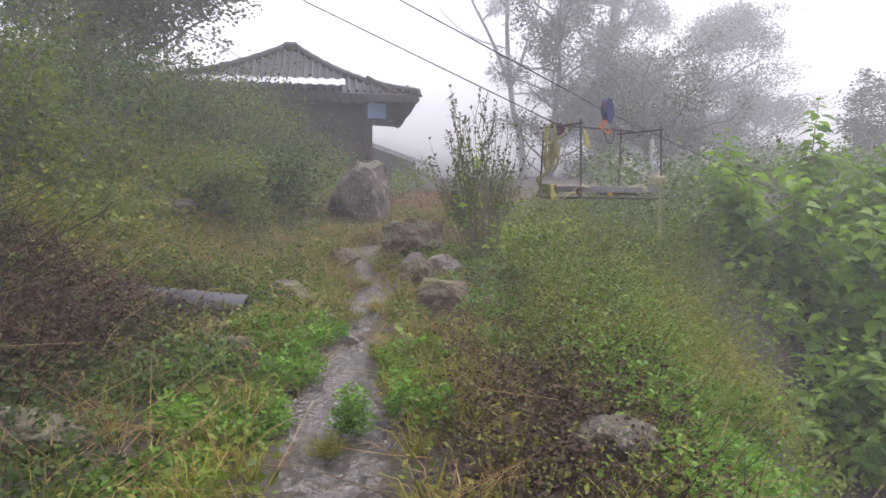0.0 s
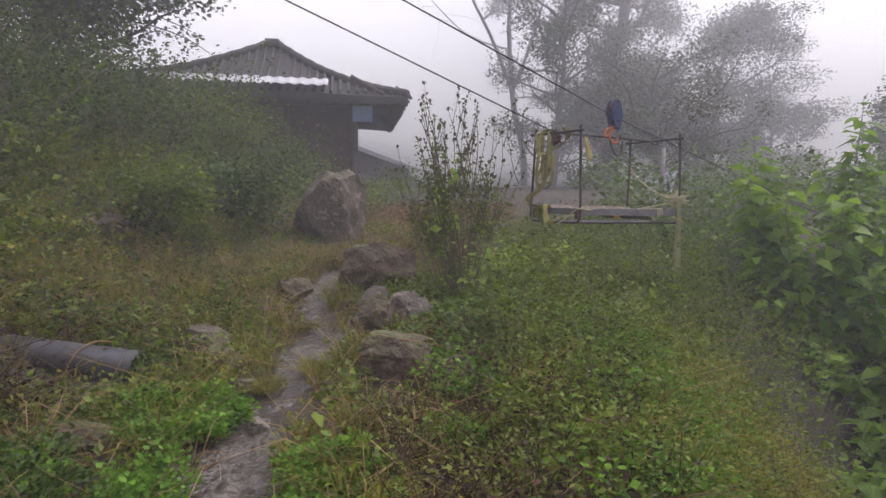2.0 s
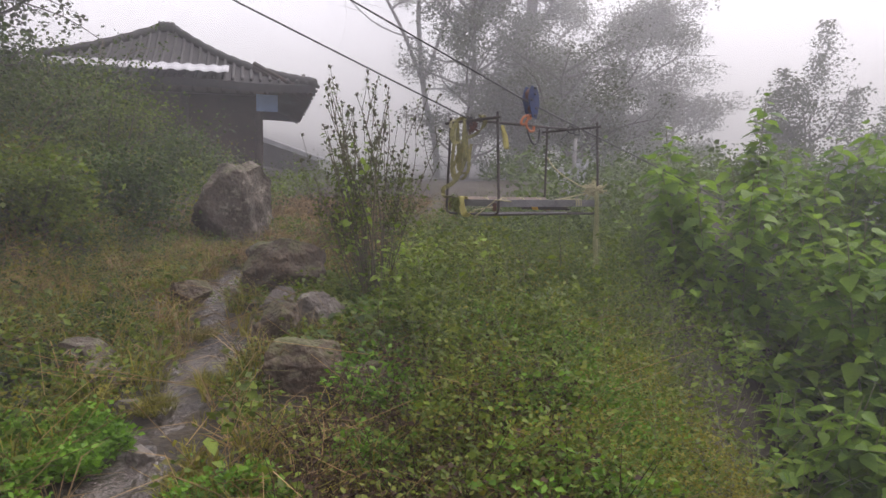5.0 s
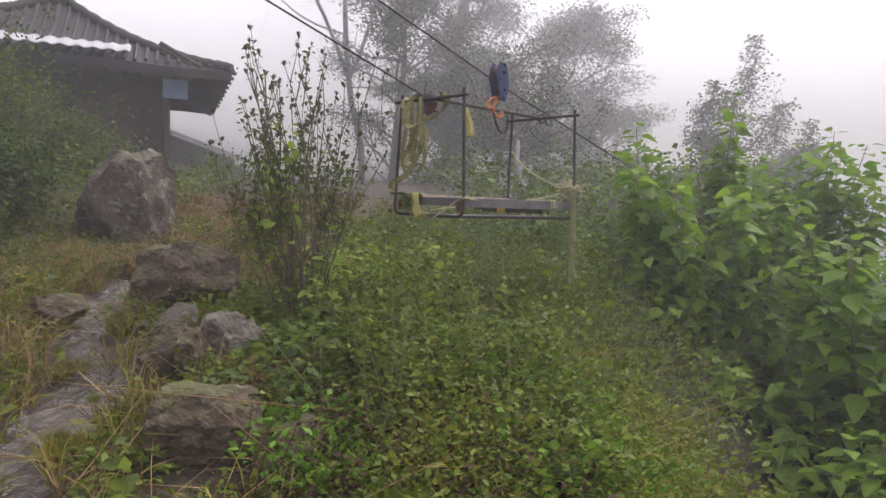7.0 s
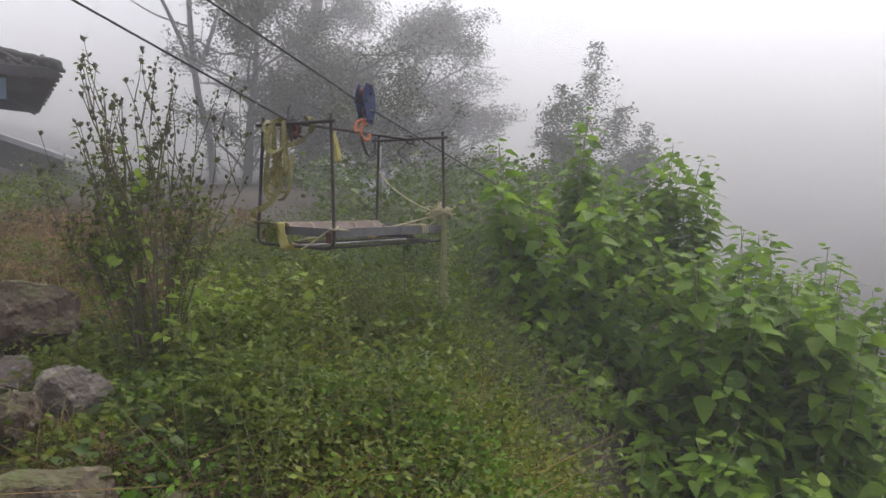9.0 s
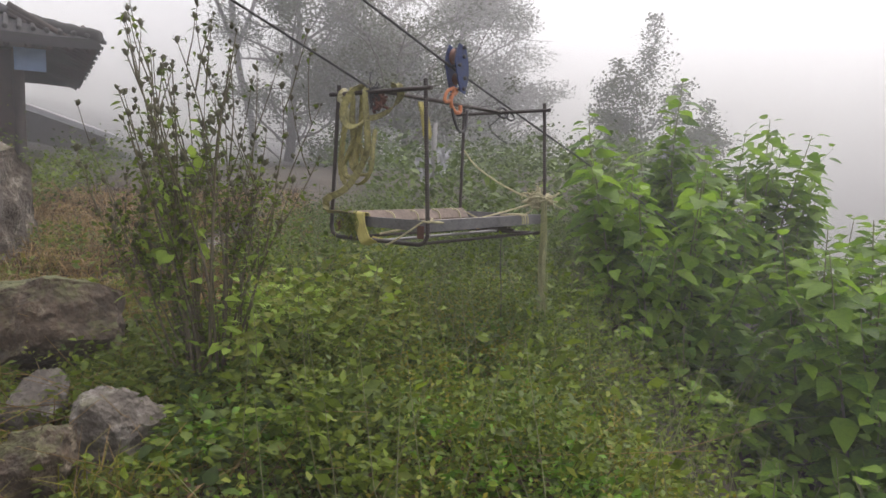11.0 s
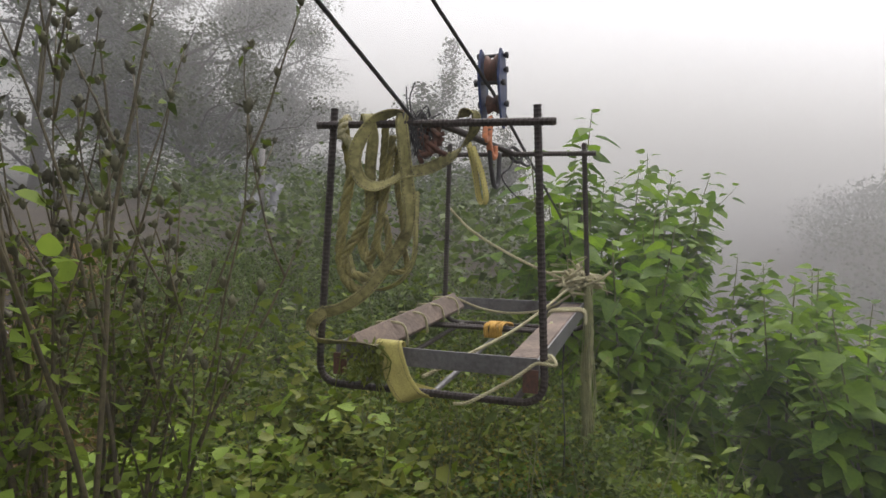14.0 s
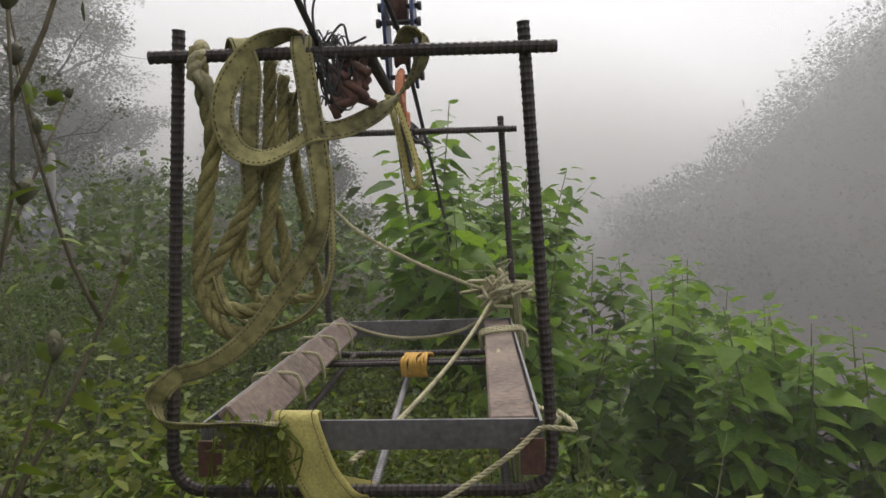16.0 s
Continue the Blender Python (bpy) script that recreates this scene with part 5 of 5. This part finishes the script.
def laid_rope(pts, r, n=70, strands=3, pitch=None):
    """Rope of twisted strands."""
    c = curve(pts, n)
    seg = np.linalg.norm(np.diff(c, axis=0), axis=1)
    s = np.concatenate(([0], np.cumsum(seg)))
    pitch = pitch or r * 7
    u = np.arange(0, s[-1], pitch / 9)
    c = np.stack([np.interp(u, s, c[:, i]) for i in range(3)], 1)
    tan = unit(np.gradient(c, axis=0))
    side = np.cross(tan, np.array((0.3, 0.5, 0.81)))
    side = unit(side)
    oth = np.cross(tan, side)
    h = Heap()
    for k in range(strands):
        a = u / pitch * 2 * math.pi + k * 2 * math.pi / strands
        tube(c + r * 0.52 * (np.cos(a)[:, None] * side + np.sin(a)[:, None] * oth), r * 0.55, 6, h)
    return h


def sling(name, rows, wides, width, mat, label, n=70, thick=0.004):
    pts = bps(rows)
    wide = np.array([ACR * a + AL * b - UPV * c for a, b, c in wides])
    sl = thing(name, tuple(pts[0]), label, "sling")
    band = ribbon(pts - pts[0], wide, width, thick, n)
    part("webbing", band, mat, sl)
    tagged(part("seam", stitches(pts - pts[0], wide, width, n=n * 2, thick=thick), M_TIMBER, sl, "dark stitched seam"), kind="stuff")
    return sl


def rope(name, rows, r, mat, label, strands=3):
    ob = part(name, laid_rope(bps(rows), r, strands=strands), mat)
    return tagged(ob, label, "rope")


L1 = [(234, 0.02, -28), (194, -0.01, -34), (144, -0.03, -11), (104, -0.05, 44), (89, -0.06, 104), (104, -0.055, 159), (144, -0.045, 179), (194, -0.035, 162), (234, -0.03, 139), (294, 0.0, 124), (364, 0.03, 79), (414, 0.03, 24), (426, 0.01, -16), (409, -0.01, -34), (389, 0.02, -21)]
W1 = [(0.1, 1, -0.3), (0.1, 1, 0.3), (0.5, 0.8, 0.3), (0.7, 0.6, 0.2), (0.75, 0.6, 0), (0.7, 0.6, -0.3), (0.2, 0.7, -0.7), (0, 0.7, -0.7), (-0.1, 0.6, -0.7), (0.1, 0.5, -0.8), (0.4, 0.5, -0.7), (0.6, 0.6, -0.4), (0.5, 0.8, 0.1), (0.1, 1, 0.3), (0, 1, 0.2)]
sling("webbing_sling", L1, W1, 0.040, M_STRAP, "dirty pale webbing sling looped over the crossbar", 90)
sling("webbing_sling", [(205, 0.03, -15), (217, 0.0, -34), (222, -0.03, 0), (232, -0.035, 84), (244, -0.035, 204), (242, -0.03, 284), (216, -0.025, 344), (156, -0.02, 424), (96, -0.03, 494), (36, -0.04, 534), (-14, -0.045, 550)],
      [(1, 0.2, 0), (1, 0.1, 0), (1, 0.1, 0), (1, 0.15, 0), (0.9, 0.4, 0), (0.6, 0.7, -0.2), (0.75, 0.3, 0.6), (0.7, 0.2, 0.6), (0.6, 0.3, 0.7), (0.2, 0.5, 0.9), (0, 0.3, 1)], 0.037, M_STRAP, "long olive webbing sling hanging from the crossbar", 100)
sling("webbing_sling", [(250, 0.02, 190), (252, 0.0, 300), (246, 0.0, 380), (216, 0.0, 440), (160, 0.01, 476), (110, 0.01, 480), (60, 0.0, 440), (40, 0.0, 380)],
      [(0.2, 1, 0), (0.2, 1, 0), (0.2, 1, 0), (0.1, 1, 0.2), (0, 1, 0.3), (0, 1, 0.3), (0.2, 1, 0), (0.2, 1, 0)], 0.028, M_STRAP, "olive webbing sling hanging in a loop", 80)
sling("webbing_sling", [(84, 0.03, -12), (104, 0.0, -32), (124, -0.03, -5), (134, -0.03, 40), (120, -0.02, 130), (112, 0.0, 260)],
      [(0.9, 0.3, 0), (0.9, 0.2, 0), (1, 0, 0), (1, 0.1, 0), (0.9, 0.4, 0), (0.8, 0.6, 0)], 0.034, M_STRAP, "olive webbing sling over the crossbar end", 60)
sling("webbing_sling", [(-14, -0.04, 545), (-50, -0.05, 575), (-68, -0.03, 610), (-40, -0.06, 632), (30, -0.06, 634), (90, -0.05, 634), (150, -0.045, 638)],
      [(0, 0.3, 1), (0.2, 0.5, 0.9), (0.1, 0.9, 0.5), (0, 0.8, 0.6), (0, 0.9, 0.4), (0, 0.9, 0.3), (0, 1, 0.1)], 0.04, M_STRAP, "olive webbing sling wrapped round the basket post", 60)
sling("webbing_sling", [(170, 0.03, 660), (172, 0.015, 634), (174, -0.02, 634), (190, -0.035, 680), (215, -0.04, 740), (245, -0.04, 778), (262, 0.0, 790), (270, 0.02, 760)],
      [(1, 0, 0), (1, 0, 0), (1, 0, 0.05), (1, 0, -0.15), (0.95, 0, -0.3), (0.9, 0, -0.4), (0.9, 0, -0.3), (1, 0, 0)], 0.078, M_STRAP_YEL, "clean yellow webbing strap wrapped round the front bars", 70)
sling("webbing_sling", [(330, 0.3, 20), (352, 0.3, 120), (366, 0.3, 205), (380, 0.3, 225), (390, 0.3, 200), (374, 0.3, 120), (350, 0.28, 40)],
      [(0.3, 0.9, 0)] * 7, 0.035, M_STRAP_YEL, "short pale sling loop hanging by the pulley", 50)
rope("rope", [(40, -0.02, -14), (42, -0.03, 10), (38, 0.0, 60), (50, 0.0, 140), (34, 0.0, 220), (16, 0.0, 330), (14, 0.0, 410), (40, 0.0, 470), (90, 0.0, 495)], 0.016, M_ROPE, "thick olive laid rope hanging in a long loop")
rope("rope", [(30, 0.03, -8), (38, 0.0, -20), (46, -0.03, 0), (34, -0.035, 30), (50, -0.02, 45), (60, 0.0, 90), (64, 0.01, 160)], 0.014, M_CORD, "pale rope knotted round the crossbar")
rope("rope", [(122, 0.01, 180), (106, 0.0, 250), (74, 0.0, 310), (36, 0.0, 370), (24, 0.0, 405), (54, 0.0, 440), (104, 0.0, 446), (150, 0.0, 430)], 0.014, M_ROPE, "olive laid rope in a loop")
rope("rope", [(154, 0.02, 0), (144, 0.02, 130), (140, 0.01, 260), (116, 0.01, 370), (94, 0.01, 400), (70, 0.02, 330), (110, 0.03, 220), (150, 0.03, 140)], 0.012, M_ROPE, "olive laid rope coiled under the crossbar")
rope("rope", [(176, 0.02, 30), (168, 0.0, 160), (146, -0.01, 280), (136, -0.01, 350), (160, 0.0, 395), (164, 0.01, 330), (150, 0.01, 260)], 0.011, M_ROPE, "mossy laid rope hanging in a loop")
rope("rope", [(190, 0.02, 60), (186, 0.03, 180), (204, 0.03, 300), (200, 0.03, 330)], 0.010, M_ROPE, "olive rope end hanging beside the slings")
rope("rope", [(100, 0.02, 230), (84, 0.02, 330), (100, 0.02, 420), (130, 0.02, 430), (214, 0.02, 420), (206, 0.02, 350)], 0.009, M_ROPE, "thin olive rope in a loose loop")

# thin wires tied about the crossbar
wires = Heap()
wr = np.random.default_rng(5)
for i in range(26):
    a0 = wr.uniform(0, 6.28)
    cx = 250 + wr.normal(0, 14) + (i % 3) * 16
    q = [(cx + math.cos(a0 + k) * wr.uniform(8, 34), 0.02 * math.sin(a0 + 1.3 * k) - 0.01, 20 + wr.uniform(-60, 75)) for k in range(6)]
    tube(curve(bps(q), 26), 0.0016, 5, wires)
for q in ([(240, 0, 0), (228, 0, -60), (222, 0.01, -110)], [(246, 0, 0), (240, -0.01, -70), (252, 0, -120)], [(250, 0, -10), (290, -0.01, -50), (300, 0, -20), (330, 0, -30)]):
    tube(curve(bps(q), 20), 0.0022, 5, wires)
tagged(part("wire_tangle", wires, M_CABLE), "tangle of thin dark wire tying the cable to the crossbar", "wire", kind="stuff")
knot = Heap()
for i in range(9):
    a0 = wr.uniform(0, 6.28)
    q = [(285 + wr.normal(0, 30), 0.02 * math.sin(a0 + k), 50 + wr.normal(0, 35)) for k in range(4)]
    tube(curve(bps(q), 18), 0.008, 6, knot)
tagged(part("rag_bundle", knot, M_RUST), "dark rusty bundle of cloth and wire under the crossbar", "rag", kind="stuff")

# pale cords
VR = float((CORNER["B"] - CORNER["A"]) @ AL)


def cord(rows, r, label, mat=M_CORD, name="cord"):
    return rope(name, rows, r, mat, label)


cord([(8, VR, 250), (120, VR - 0.02, 350), (300, VR - 0.04, 450), (480, VR - 0.03, 530), (590, VR, 570)], 0.0065, "pale cord tied from post to post across the basket")
cord([(560, VR - 0.05, 590), (500, VR - 0.3, 640), (420, VR - 0.6, 690), (330, 0.22, 715), (250, 0.05, 745)], 0.006, "pale cord slung diagonally across the basket")
cord([(30, VR - 0.03, 655), (160, VR - 0.04, 700), (300, VR - 0.04, 715), (460, VR - 0.03, 690), (570, VR - 0.02, 620)], 0.006, "thin pale cord sagging along the back bar")
cord([(560, 0.62, 655), (552, 0.5, 680), (570, 0.34, 690), (590, 0.2, 672), (640, 0.06, 660), (628, -0.01, 652)], 0.0065, "pale cord lying along the plank")
cord([(640, 0.02, 640), (655, -0.012, 645), (660, -0.035, 655), (625, -0.035, 652), (600, -0.02, 660), (560, -0.035, 690), (490, -0.045, 735), (420, -0.05, 775), (370, -0.03, 790)], 0.005, "pale cord knotted at the post and hanging over the front bar")
for i in range(3):
    v0 = 0.86 + 0.03 * i
    cord([(520, v0, 700), (515, v0, 660), (540, v0 - 0.01, 648), (600, v0 + 0.01, 645), (650, v0 + 0.02, 650), (658, v0 + 0.02, 700)], 0.0055, "pale cord lashed round the plank")
for i in range(4):
    v0 = 0.35 + 0.22 * i
    cord([(-18, v0, 720), (-20, v0, 655), (15, v0 - 0.02, 640), (75, v0 + 0.01, 650), (90, v0 + 0.02, 700), (85, v0 + 0.03, 725)], 0.005, "thin pale cord lashed round the plank")
tie = Heap()
for i in range(12):
    v0 = 0.76 + 0.03 * math.sin(i)
    c0 = 290 + i * 6
    tube(curve(bps([(c0, 0.71, 745), (c0 + wr.normal(0, 8), 0.71, 700), (c0 + wr.normal(0, 8), 0.78, 696), (c0 + wr.normal(0, 8), 0.86, 715), (c0, 0.86, 748)]), 18), 0.005, 6, tie)
tagged(part("cord_lashing", tie, M_GOLDROPE), "orange yellow cord lashed round the middle bars", "cord", kind="stuff")

# frayed rope bundle on the back post, and its hanging tail
fray = Heap()
for i in range(34):
    p0 = np.array((600.0, VR, 560.0))
    q = [p0 + np.array((wr.normal(0, 45), wr.normal(0, 0.035), wr.normal(0, 25))) for k in range(4)]
    tube(curve(bps(q), 14), 0.0065, 5, fray)
for i in range(40):
    q0 = np.array((600 + wr.normal(0, 50), VR + wr.normal(0, 0.04), 545 + wr.normal(0, 25)))
    q = [q0, q0 + np.array((wr.normal(0, 30), wr.normal(0, 0.02), wr.uniform(-35, 10))), q0 + np.array((wr.normal(0, 45), wr.normal(0, 0.03), wr.uniform(-30, 60)))]
    tube(curve(bps(q), 8), 0.0018, 4, fray)
tagged(part("frayed_knot", fray, M_CORD), "pale frayed rope bundled round the back post", "rope", kind="stuff")
tail = Heap()
for i in range(46):
    x0, v0 = 640 + wr.normal(0, 9), VR - 0.02 + wr.normal(0, 0.008)
    q = [(x0, v0, 570 + wr.uniform(-10, 10)), (x0 + wr.normal(4, 6), v0, 800), (x0 + wr.normal(0, 10), v0 + wr.normal(0, 0.008), 1050), (x0 + wr.normal(0, 15), v0 + wr.normal(0, 0.01), 1250 + wr.uniform(-70, 60))]
    tube(curve(bps(q), 12), 0.0022, 4, tail)
tagged(part("frayed_rope", tail, M_PALEROPE), "pale yellow frayed rope hanging below the basket", "rope", kind="stuff")
cord([(634, VR - 0.03, 1200), (630, VR - 0.03, 1500), (626, VR - 0.03, 1660), (634, VR - 0.03, 1670), (626, VR - 0.03, 1685), (624, VR - 0.03, 1900), (627, VR - 0.03, 2000)], 0.0035, "thin yellowish string with a knot hanging to the weeds", M_PALEROPE)
tagged(part("wire", tube(curve(bps([(590, 0.75, 760), (585, 0.75, 900), (595, 0.75, 1100), (590, 0.76, 1250)]), 30), 0.003, 5), M_CABLE), "thin dark wire dangling below the basket", "wire")

# pulley block
PB = PULLEY - UPV * 0.0
pul = thing("pulley_block", tuple(PB), "chipped dark blue steel pulley block riding the cable", "pulley")
CW = unit(np.array(CABLE_WAY))
CS = unit(np.cross(CW, UPV))


def cheek(side):
    outline = [(-0.035, 0.0), (0.03, 0.0), (0.055, -0.05), (0.065, -0.13), (0.05, -0.2), (0.03, -0.27), (-0.02, -0.27), (-0.05, -0.2), (-0.075, -0.12), (-0.06, -0.05)]
    bm = bmesh.new()
    for off in (0.0, 0.009):
        [bm.verts.new(CW * a + UPV * b + CS * (side + math.copysign(off, side))) for a, b in outline]
    bm.verts.ensure_lookup_table()
    n = len(outline)
    bm.faces.new(bm.verts[:n])
    bm.faces.new(bm.verts[n:][::-1])
    for i in range(n):
        j = (i + 1) % n
        bm.faces.new((bm.verts[i], bm.verts[n + i], bm.verts[n + j], bm.verts[j]))
    bmesh.ops.recalc_face_normals(bm, faces=bm.faces[:])
    bmesh.ops.bevel(bm, geom=bm.edges[:], offset=0.002, segments=1, affect="EDGES")
    return bm


for s in (-0.032, 0.032):
    part("cheek_plate", cheek(s), M_BLUE, pul, smooth=False)
def drum(c, axis, r, half, heap=None, groove=0.0):
    c, axis = np.asarray(c), unit(axis)
    t = np.array((-half, -half * 0.8, -half * 0.3, 0, half * 0.3, half * 0.8, half))
    rr = r - groove * np.array((0, 0.0, 0.8, 1, 0.8, 0.0, 0))
    return tube(c[None] + axis[None] * t[:, None], rr, 20, heap)


part("sheave", drum(-UPV * 0.065, CS, 0.055, 0.02, None, 0.015), M_RUST, pul, "rusty sheave wheel")
part("sheave", drum(-UPV * 0.185 + CW * 0.01, CS, 0.035, 0.02, None, 0.01), M_RUST, pul, "rusty sheave wheel")
for a, b in ((0.0, -0.012), (0.0, -0.065), (0.01, -0.185), (0.0, -0.25), (-0.045, -0.13)):
    p = CW * a + UPV * b
    part("bolt", tube(np.array([p - CS * 0.058, p - CS * 0.047, p - CS * 0.0465, p + CS * 0.0465, p + CS * 0.047, p + CS * 0.058]), [0.012, 0.012, 0.007, 0.007, 0.012, 0.012], 6), M_CABLE, pul)
hookp = [-UPV * 0.24, -UPV * 0.27 - CS * 0.01, -UPV * 0.30 - CW * 0.05, -UPV * 0.35 - CW * 0.06, -UPV * 0.385 - CW * 0.02, -UPV * 0.37 + CW * 0.03, -UPV * 0.33 + CW * 0.035]
part("hook", tube(curve(np.array(hookp), 30), 0.012, 8), M_ORANGE, pul, "orange painted hook")
part("link", tube(curve(np.array([-UPV * 0.25 - CW * 0.03, -UPV * 0.30 - CW * 0.10, -UPV * 0.36 - CW * 0.12, -UPV * 0.33 - CW * 0.06, -UPV * 0.26 - CW * 0.03]), 24), 0.010, 8), M_ORANGE, pul, "orange painted shackle link")
loopr = PB + np.array([-UPV * 0.30 - CW * 0.06, -UPV * 0.40 - CW * 0.04, -UPV * 0.48 + CW * 0.02, -UPV * 0.45 + CW * 0.09, -UPV * 0.33 + CW * 0.11])
tagged(part("rope", tube(curve(loopr, 30), 0.009, 7), M_CABLE), "dark rope loop hanging under the pulley", "rope")
# shackle and wire at the back crossbar
sh0 = mid(CORNER["D"], CORNER["B"], 0.5)
sk = thing("shackle", tuple(sh0), "rusty shackle with wires on the back crossbar", "shackle")
t = np.linspace(0, 2 * math.pi, 26)
part("ring", tube(np.stack([0.035 * np.cos(t), 0.02 * np.sin(t), 0.035 * np.sin(t)], 1), 0.008, 7), M_CABLE, sk)
part("ring", tube(np.stack([0.05 + 0.03 * np.cos(t), 0.03 * np.sin(t), -0.02 + 0.03 * np.sin(t)], 1), 0.006, 7), M_CABLE, sk)
part("wire", tube(curve(np.array([(0, 0, 0), (-0.06, -0.03, -0.06), (-0.1, -0.02, -0.1), (-0.03, 0, -0.16), (0.05, 0.02, -0.2)]), 24), 0.004, 5), M_CABLE, sk)

# old plastic pipe in the grass
pz0 = float(ground(-2.2, 5.3)) + 0.09
pipe = thing("pipe", (-2.2, 5.3, pz0), "dark grey plastic pipe lying half hidden in the grass", "pipe")
pa, pb = np.array((-0.52, 0.05, 0.035)), np.array((0.5, -0.03, -0.03))
h = tube(np.linspace(pa, pb, 30), 0.12 + 0.002 * np.sin(np.arange(30) * 1.9), 28, None, caps=False)
tube(np.linspace(pb, pa, 30), 0.108, 28, h, caps=False)
part("pipe_wall", h, M_PLASTIC, pipe)
sb = np.array((-2.2, 5.3, pz0))
straw = curve(np.array([(0.05, -0.17, -0.06), (0.09, -0.11, 0.07), (0.15, 0.0, 0.135), (0.24, 0.1, 0.12)]) + sb, 16)
tagged(part("straw", tube(straw, 0.006, 5), M_STRAW), "pale dry stalk lying over the pipe", "stalk")

# torn plastic caught on a stake down the slope
gz0 = float(ground(3.5, 14.0))
stake = thing("stake", (3.5, 14.0, gz0), "leaning grey wooden stake down the slope", "stake")
part("stake_post", tube(np.array([(0, 0, -0.2), (0.02, 0, 0.5), (0.06, 0.02, 1.15)]), [0.045, 0.042, 0.035], 9), M_CONC, stake)
pr = np.random.default_rng(8)
for k, (ox, oz, w, hh) in enumerate(((-0.28, 0.55, 0.26, 0.38), (0.08, 0.72, 0.24, 0.4))):
    nn = 12
    u, v = np.meshgrid(np.linspace(0, 1, nn), np.linspace(0, 1, nn), indexing="ij")
    crumple = 0.05 * np.sin(9 * u + 5 * v + k) + 0.03 * np.sin(17 * v - 6 * u) + pr.normal(0, 0.008, u.shape)
    vv = np.stack((ox + w * (u - 0.1) * (1 - 0.35 * v) + 0.1 * v * (k == 0), -0.07 + crumple, oz - hh * v + 0.06 * np.sin(7 * u)), -1).reshape(-1, 3)
    ids = np.arange(nn * nn).reshape(nn, nn)
    a, b_, c, d = ids[:-1, :-1].ravel(), ids[1:, :-1].ravel(), ids[1:, 1:].ravel(), ids[:-1, 1:].ravel()
    ff = np.concatenate((np.stack((a, b_, c), 1), np.stack((a, c, d), 1)))
    hp_ = Heap().add(vv, ff)
    hp_.add(vv + np.array((0, 0.004, 0)), ff[:, ::-1])
    ob = part("plastic_sheet", hp_, M_SHEET)
    ob.location = (3.5, 14.0, gz0)
    tagged(ob, "torn pale plastic sheet snagged on a stake", "plastic sheet")

mr = np.random.default_rng(12)
tang = Heap()
mp = bps(np.stack((mr.uniform(40, 165, 260), mr.normal(-0.035, 0.012, 260), mr.uniform(640, 740, 260)), 1))
small_leaves(mp, mr.normal(0, 1, (260, 3)), mr.uniform(0.012, 0.035, 260), mr.uniform(0.006, 0.014, 260), tang)
for i in range(22):
    x0 = mr.uniform(30, 165)
    tube(curve(bps([(x0, -0.035, 640), (x0 + mr.normal(0, 25), -0.045, 690), (x0 + mr.normal(0, 30), -0.035, 750 + mr.uniform(-20, 60))]), 8), 0.0018, 4, tang)
tagged(part("vine_tangle", tang, M_YELLOW), "mossy dried vine tangle on the front bar", "vine", kind="stuff")
